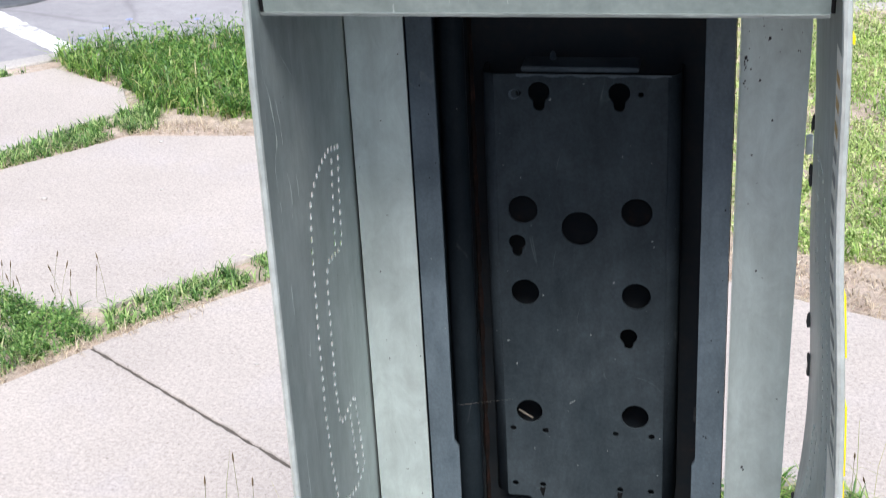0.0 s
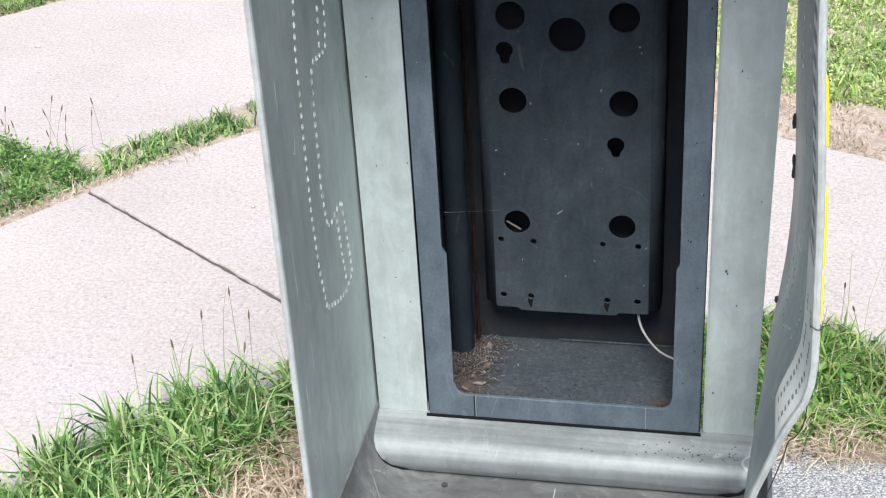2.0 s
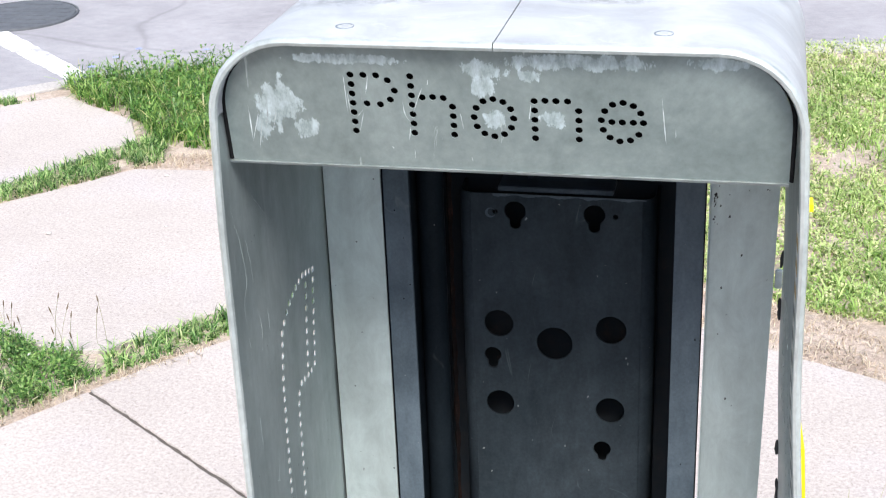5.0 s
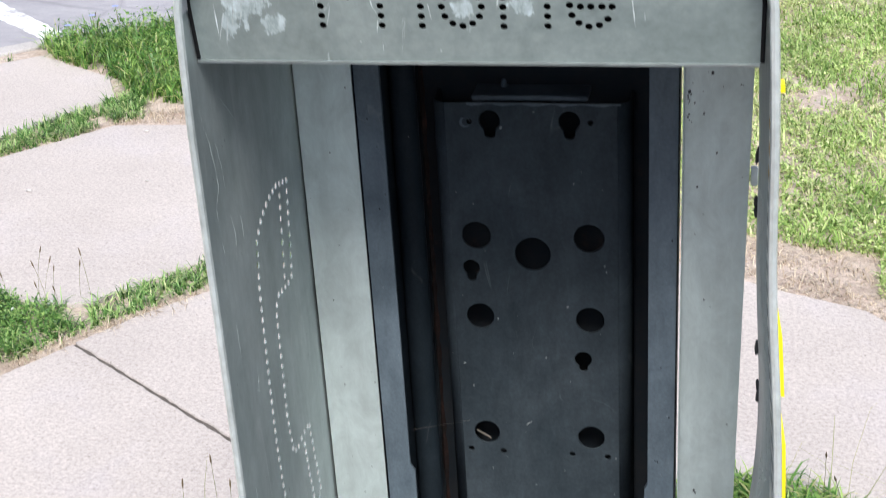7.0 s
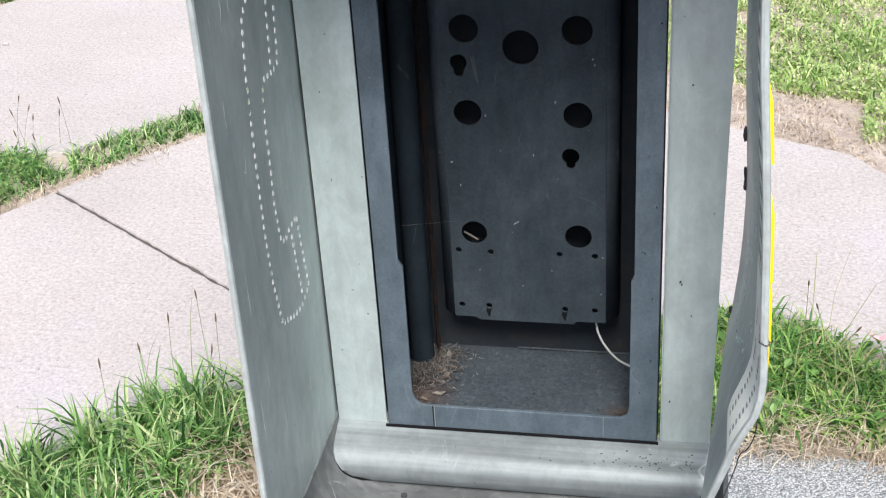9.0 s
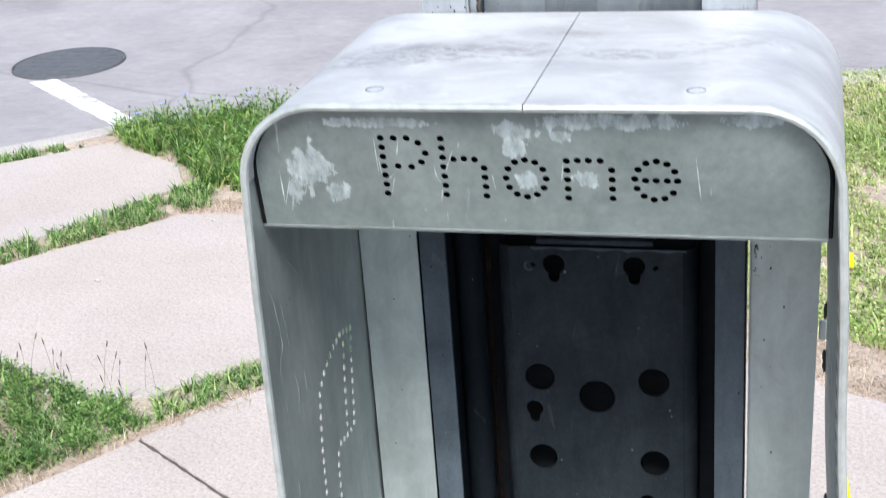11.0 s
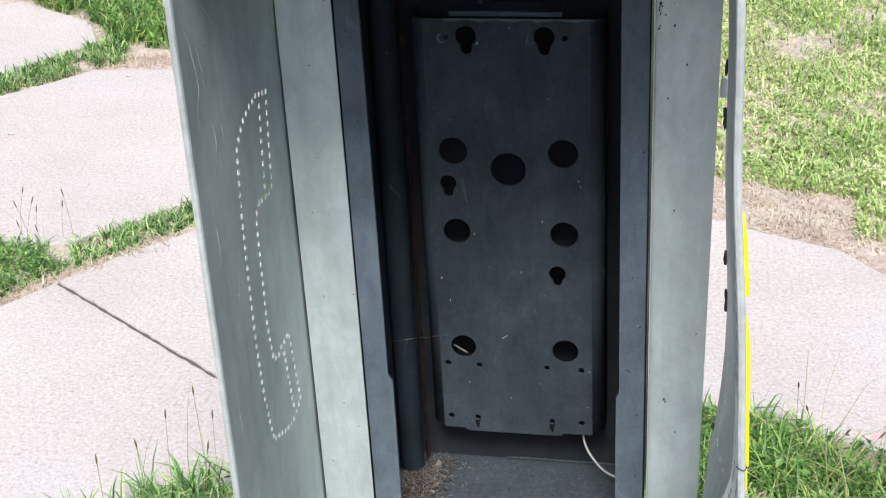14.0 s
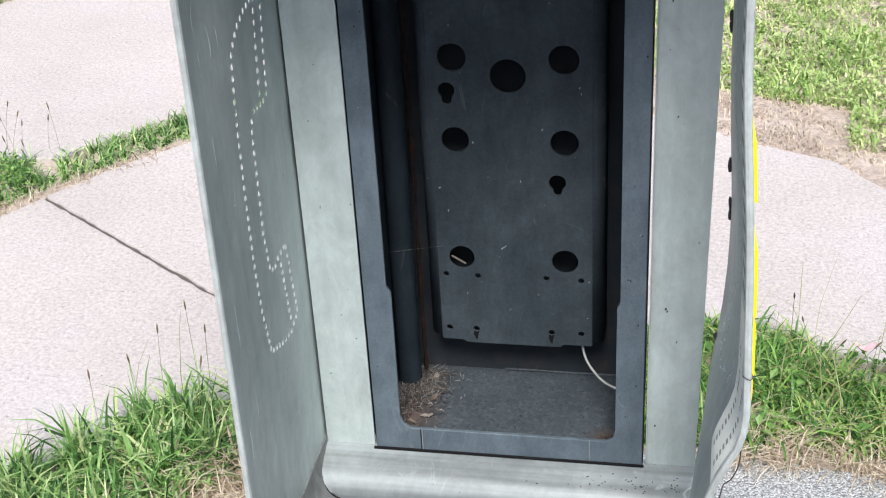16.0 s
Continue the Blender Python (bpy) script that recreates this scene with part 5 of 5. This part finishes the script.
stuff(leaf_mesh("broad_weeds", scatter(NEAR_L, 3200, 5), (0.008, 0.022), (0.0, 0.08), HERB, 6), "low broad-leaved weeds in the grass", "weeds")
# grassy joint between the slabs
STRIP_1 = [(-2.75, 0.42), (-1.72, 1.47), (-1.51, 1.74), (-1.355, 1.93), (-1.135, 2.15), (-0.90, 2.44), (-0.98, 2.52), (-1.24, 2.26), (-1.44, 2.02), (-1.56, 1.88), (-1.70, 1.86), (-1.95, 1.97), (-2.5, 2.2), (-3.3, 1.3)]
stuff(blade_mesh("joint_grass", scatter(STRIP_1, 26000, 7), (0.02, 0.075), (0.002, 0.006), (0.4, 1.55), GRASS, 8, clump=0.6), "green grass growing between pavement slabs")
stuff(leaf_mesh("joint_weeds", scatter([(-2.5, 0.8), (-1.68, 1.50), (-1.52, 1.74), (-1.68, 1.86), (-2.4, 2.12)], 15000, 9), (0.006, 0.016), (0.0, 0.055), HERB, 10), "clover and low weeds between slabs", "weeds")
stuff(leaf_mesh("clover_flowers", scatter([(-2.5, 0.8), (-1.68, 1.50), (-1.52, 1.74), (-1.68, 1.86), (-2.4, 2.12)], 70, 12), (0.008, 0.014), (0.07, 0.12), CLOVER, 13), "small white clover flower heads", "flowers")
STRIP_2 = [(-3.6, 1.5), (-2.64, 2.66), (-2.40, 2.92), (-2.20, 3.13), (-2.08, 3.30), (-1.98, 3.36), (-2.08, 3.64), (-2.17, 3.56), (-2.29, 3.36), (-2.45, 3.08), (-2.66, 2.84), (-3.7, 1.7)]
stuff(blade_mesh("joint_grass", scatter(STRIP_2, 11000, 14), (0.02, 0.075), (0.002, 0.006), (0.3, 1.45), GRASS, 15, clump=0.6), "green grass growing between pavement slabs")
STRIP_3 = [(-4.6, 2.75), (-3.38, 3.70), (-3.05, 3.95), (-2.84, 4.05), (-2.86, 3.97), (-3.00, 3.86), (-3.32, 3.60), (-4.5, 2.6)]
stuff(blade_mesh("kerb_grass", scatter(STRIP_3, 3600, 16), (0.02, 0.07), (0.003, 0.006), (0.3, 1.2), GRASS, 17), "thin grass along the kerb")
TUFT = [(-2.80, 4.22), (-2.62, 4.02), (-2.28, 3.82), (-2.08, 3.56), (-1.80, 3.50), (-1.2, 3.45), (-0.6, 3.3), (-0.3, 5.02), (-1.93, 4.64), (-2.6, 4.38)]
stuff(blade_mesh("verge_grass", scatter(TUFT, 24000, 18), (0.04, 0.16), (0.003, 0.008), (0.3, 1.5), ROUGH_GRASS, 19, clump=0.5), "rough green grass tuft at the kerb")
stuff(leaf_mesh("verge_weeds", scatter(TUFT, 9000, 20), (0.010, 0.026), (0.01, 0.12), HERB, 21), "leafy weeds in the rough grass", "weeds")
for k, edge in enumerate(([(-2.6, 0.45), (-1.70, 1.41), (-1.12, 2.08), (-1.10, 2.14), (-1.34, 1.93), (-1.72, 1.50)], [(-2.64, 2.66), (-2.06, 3.28), (-1.95, 3.32), (-1.6, 3.32), (-1.75, 3.50), (-2.1, 3.42), (-2.44, 3.02)])):
    stuff(blade_mesh("straw_litter", scatter(edge, 900, 70 + k), (0.02, 0.07), (0.0012, 0.003), (1.1, 1.56), STRAW, 72 + k), "dry straw on the bare edge of the joint", "straw")
for k, area in enumerate((NEAR_L, [(0.26, 0.9), (0.30, 1.20), (0.75, 1.02), (1.3, 0.85), (0.6, 0.85)])):
    stuff(blade_mesh("arching_stems", scatter(area, (40, 110)[k], 80 + k), (0.20, 0.36), (0.0012, 0.0022), ((0.3, 1.2), (0.7, 1.5))[k], STEM, 82 + k, droop=1.6), "long thin arching grass stems", "grass")
# lawn beyond the pavement, behind the kiosk
LAWN_AREA = [(-0.35, 2.75), (0.36, 2.44), (0.62, 2.38), (0.60, 2.12), (0.80, 2.06), (1.05, 1.95), (2.6, 1.6), (4.2, 1.1), (4.6, 6.05), (0.5, 5.17), (-0.35, 4.98)]
stuff(blade_mesh("lawn_grass", thinned(scatter(LAWN_AREA, 120000, 22), 22), (0.015, 0.055), (0.003, 0.008), (0.4, 1.5), LAWN, 23, clump=0.4), "sunlit rough lawn of grass and clover")
stuff(leaf_mesh("lawn_clover", thinned(scatter(LAWN_AREA, 120000, 24), 22), (0.007, 0.017), (0.0, 0.035), LAWN, 25), "clover leaves in the lawn", "clover")
spots = np.random.default_rng(90).uniform((0.4, 2.0), (3.4, 5.0), (60, 2))
near = np.vstack([c + np.random.default_rng(k).normal(0, 0.10, (560, 2)) for k, c in enumerate(spots)])
near = near[inside(near, LAWN_AREA)]
stuff(leaf_mesh("lawn_weeds", near[::2], (0.006, 0.016), (0.0, 0.055), HERB_SUN, 91), "dense green weed clumps in the lawn", "weeds")
stuff(blade_mesh("lawn_tufts", near[1::2], (0.03, 0.09), (0.003, 0.008), (0.4, 1.5), HERB_SUN, 92), "lush green grass tufts in the lawn")
stuff(blade_mesh("straw_litter", scatter([(-0.3, 2.45), (0.36, 2.10), (0.60, 2.0), (0.75, 1.88), (1.6, 1.55), (1.7, 1.85), (0.85, 2.15), (0.62, 2.40), (0.36, 2.50), (-0.3, 2.75)], 3600, 26), (0.012, 0.05), (0.0015, 0.004), (1.2, 1.56), STRAW, 27), "dry straw and dead grass on bare earth", "straw")
for k, area in enumerate(([(4.2, 1.1), (7.6, -0.4), (9.0, 6.6), (4.6, 6.05)], [(-3.3, 1.3), (-2.75, 0.42), (-5.4, -3.2), (-8.4, -0.9), (-4.6, 2.2), (-3.7, 1.5), (-3.55, 1.3)], [(-0.6, 3.3), (-0.35, 2.75), (-0.35, 4.98)])):
    stuff(blade_mesh("lawn_grass", scatter(area, (30000, 26000, 4000)[k], 94 + k), (0.03, 0.09), (0.005, 0.012), (0.3, 1.4), LAWN, 97 + k, clump=0.4), "rough lawn grass on the verge")
# grass between the pavement and the pad
NEAR_R = [(-0.30, 0.79), (-0.42, 0.92), (-0.2, 1.07), (0.30, 1.22), (0.62, 1.08), (2.6, 0.36), (2.6, 0.22), (0.95, 0.72), (0.50, 0.82)]
stuff(blade_mesh("tall_grass", scatter(NEAR_R, 14500, 28), (0.03, 0.13), (0.003, 0.007), (0.5, 1.55), ROUGH_GRASS, 29, clump=0.6, droop=1.3), "green grass between the pavement and the pad")
stuff(blade_mesh("dry_grass", scatter([(0.22, 0.74), (0.24, 0.92), (0.55, 0.86), (1.1, 0.70), (1.1, 0.60), (0.5, 0.74)], 1800, 30), (0.04, 0.13), (0.0015, 0.004), (0.9, 1.55), STRAW, 31), "dry bleached grass at the pad's edge")
stuff(leaf_mesh("broad_weeds", scatter(NEAR_R, 1800, 32), (0.012, 0.030), (0.0, 0.06), HERB, 33), "low broad-leaved weeds in the grass", "weeds")


def weed_stalk(height, bend, seed):
    """A thin stem with a seed head."""
    rnd = random.Random(seed)
    a = rnd.uniform(0, 6.28)
    pts = [(bend * t * t * math.cos(a), bend * t * t * math.sin(a), height * t) for t in (0, 0.25, 0.5, 0.75, 1.0)]
    st = empty("weed_stalk", "thin dry weed stalk with a brown seed head", "weed", group="weed stalks in the grass")
    part("stem", sweep(pts, 0.0005, 5), STEM, st)
    top = Vector(pts[-1])
    d = (top - Vector(pts[-2])).normalized()
    part("seed_head", sweep([top - d * 0.004, top + d * 0.004, top + d * 0.012, top + d * 0.020], 0.0021, 6, None, (0.3, 1.0, 0.85, 0.2)), SEED, st)
    return st


stalks = [weed_stalk(h, b, k) for k, (h, b) in enumerate(((0.11, 0.012), (0.15, 0.02), (0.17, 0.035), (0.09, 0.012)))]
rnd = random.Random(8)
spots = []
for poly, n, seed in (([(-2.0, 1.82), (-1.52, 1.80), (-1.44, 1.95), (-1.9, 1.98)], 18, 40), (NEAR_L, 6, 41), (NEAR_R, 9, 42), (TUFT, 12, 43)):
    spots += [tuple(q) for q in scatter(poly, n, seed)]
for k, (x, y) in enumerate(spots):
    m = pose(x, y, -0.014, 0, 0, rnd.uniform(0, 360))
    if k < 4:
        stalks[k].matrix_world = m
    else:
        copy_thing(stalks[k % 4], m)
for k, (x, y, h) in enumerate([(-0.929, 0.65, 0.19), (-0.859, 0.712, 0.2), (-0.839, 0.776, 0.22), (-0.795, 0.855, 0.24), (-0.753, 0.814, 0.21), (-1.055, 0.386, 0.17), (0.404, 0.994, 0.3), (0.432, 0.92, 0.24), (0.379, 0.938, 0.2), (0.451, 0.955, 0.27), (0.464, 0.888, 0.2)]):
    st = weed_stalk(h, 0.01 if x < 0 else 0.09, 60 + k)
    st.matrix_world = pose(x, y, -0.014, 0, 0, 40 * k)
for k, (x, y, z) in enumerate([(-2.52, 4.18, 0.15), (-2.44, 4.25, 0.17), (-2.15, 4.30, 0.16), (-2.60, 4.10, 0.13)]):
    fl = empty("chicory_flower", "pale blue chicory flower on a stem", "flower", (x, y, -0.014), group="blue flowers in the verge")
    part("stem", sweep([(0, 0, 0), (0.01, 0, z * 0.6), (0.0, 0.01, z)], 0.0012, 5), STEM, fl)
    bm = bmesh.new()
    for i in range(10):
        a = 2 * math.pi * i / 10
        c, s = math.cos(a), math.sin(a)
        p = [(0.003 * c, 0.003 * s, 0), (0.012 * c - 0.004 * s, 0.012 * s + 0.004 * c, 0.004), (0.018 * c, 0.018 * s, 0.005), (0.012 * c + 0.004 * s, 0.012 * s - 0.004 * c, 0.004)]
        bm.faces.new([bm.verts.new((x1, y1 + 0.01, z + z1)) for x1, y1, z1 in p])
    part("petals", bm, CHICORY, fl, smooth=False)

# small stones and litter on the slabs
def pebble(size, seed):
    rnd = random.Random(seed)
    bm = bmesh.new()
    bmesh.ops.create_icosphere(bm, subdivisions=2, radius=size)
    for v in bm.verts:
        v.co = Vector((v.co.x * 1.3, v.co.y, v.co.z * 0.6)) * rnd.uniform(0.88, 1.1)
    return bm


for k, (x, y, s) in enumerate([(-2.095, 2.641, 0.009), (-1.72, 2.75, 0.006), (-1.30, 2.62, 0.007), (-1.28, 2.58, 0.005), (-1.02, 1.62, 0.005), (-1.9, 3.2, 0.008)]):
    st = part("pebble", pebble(s, k), KERB)
    st.location = (x, y, s * 0.45)
    tagged(st, "small loose grey stone on the concrete", "stone", "loose stones on the pavement")
wrap = part("crumpled_wrapper", scrap(0.03, 77, 0.8), PINK, smooth=False)
wrap.location = (0.56, 1.11, 0.03)
tagged(wrap, "crumpled pink wrapper in the grass", "wrapper")
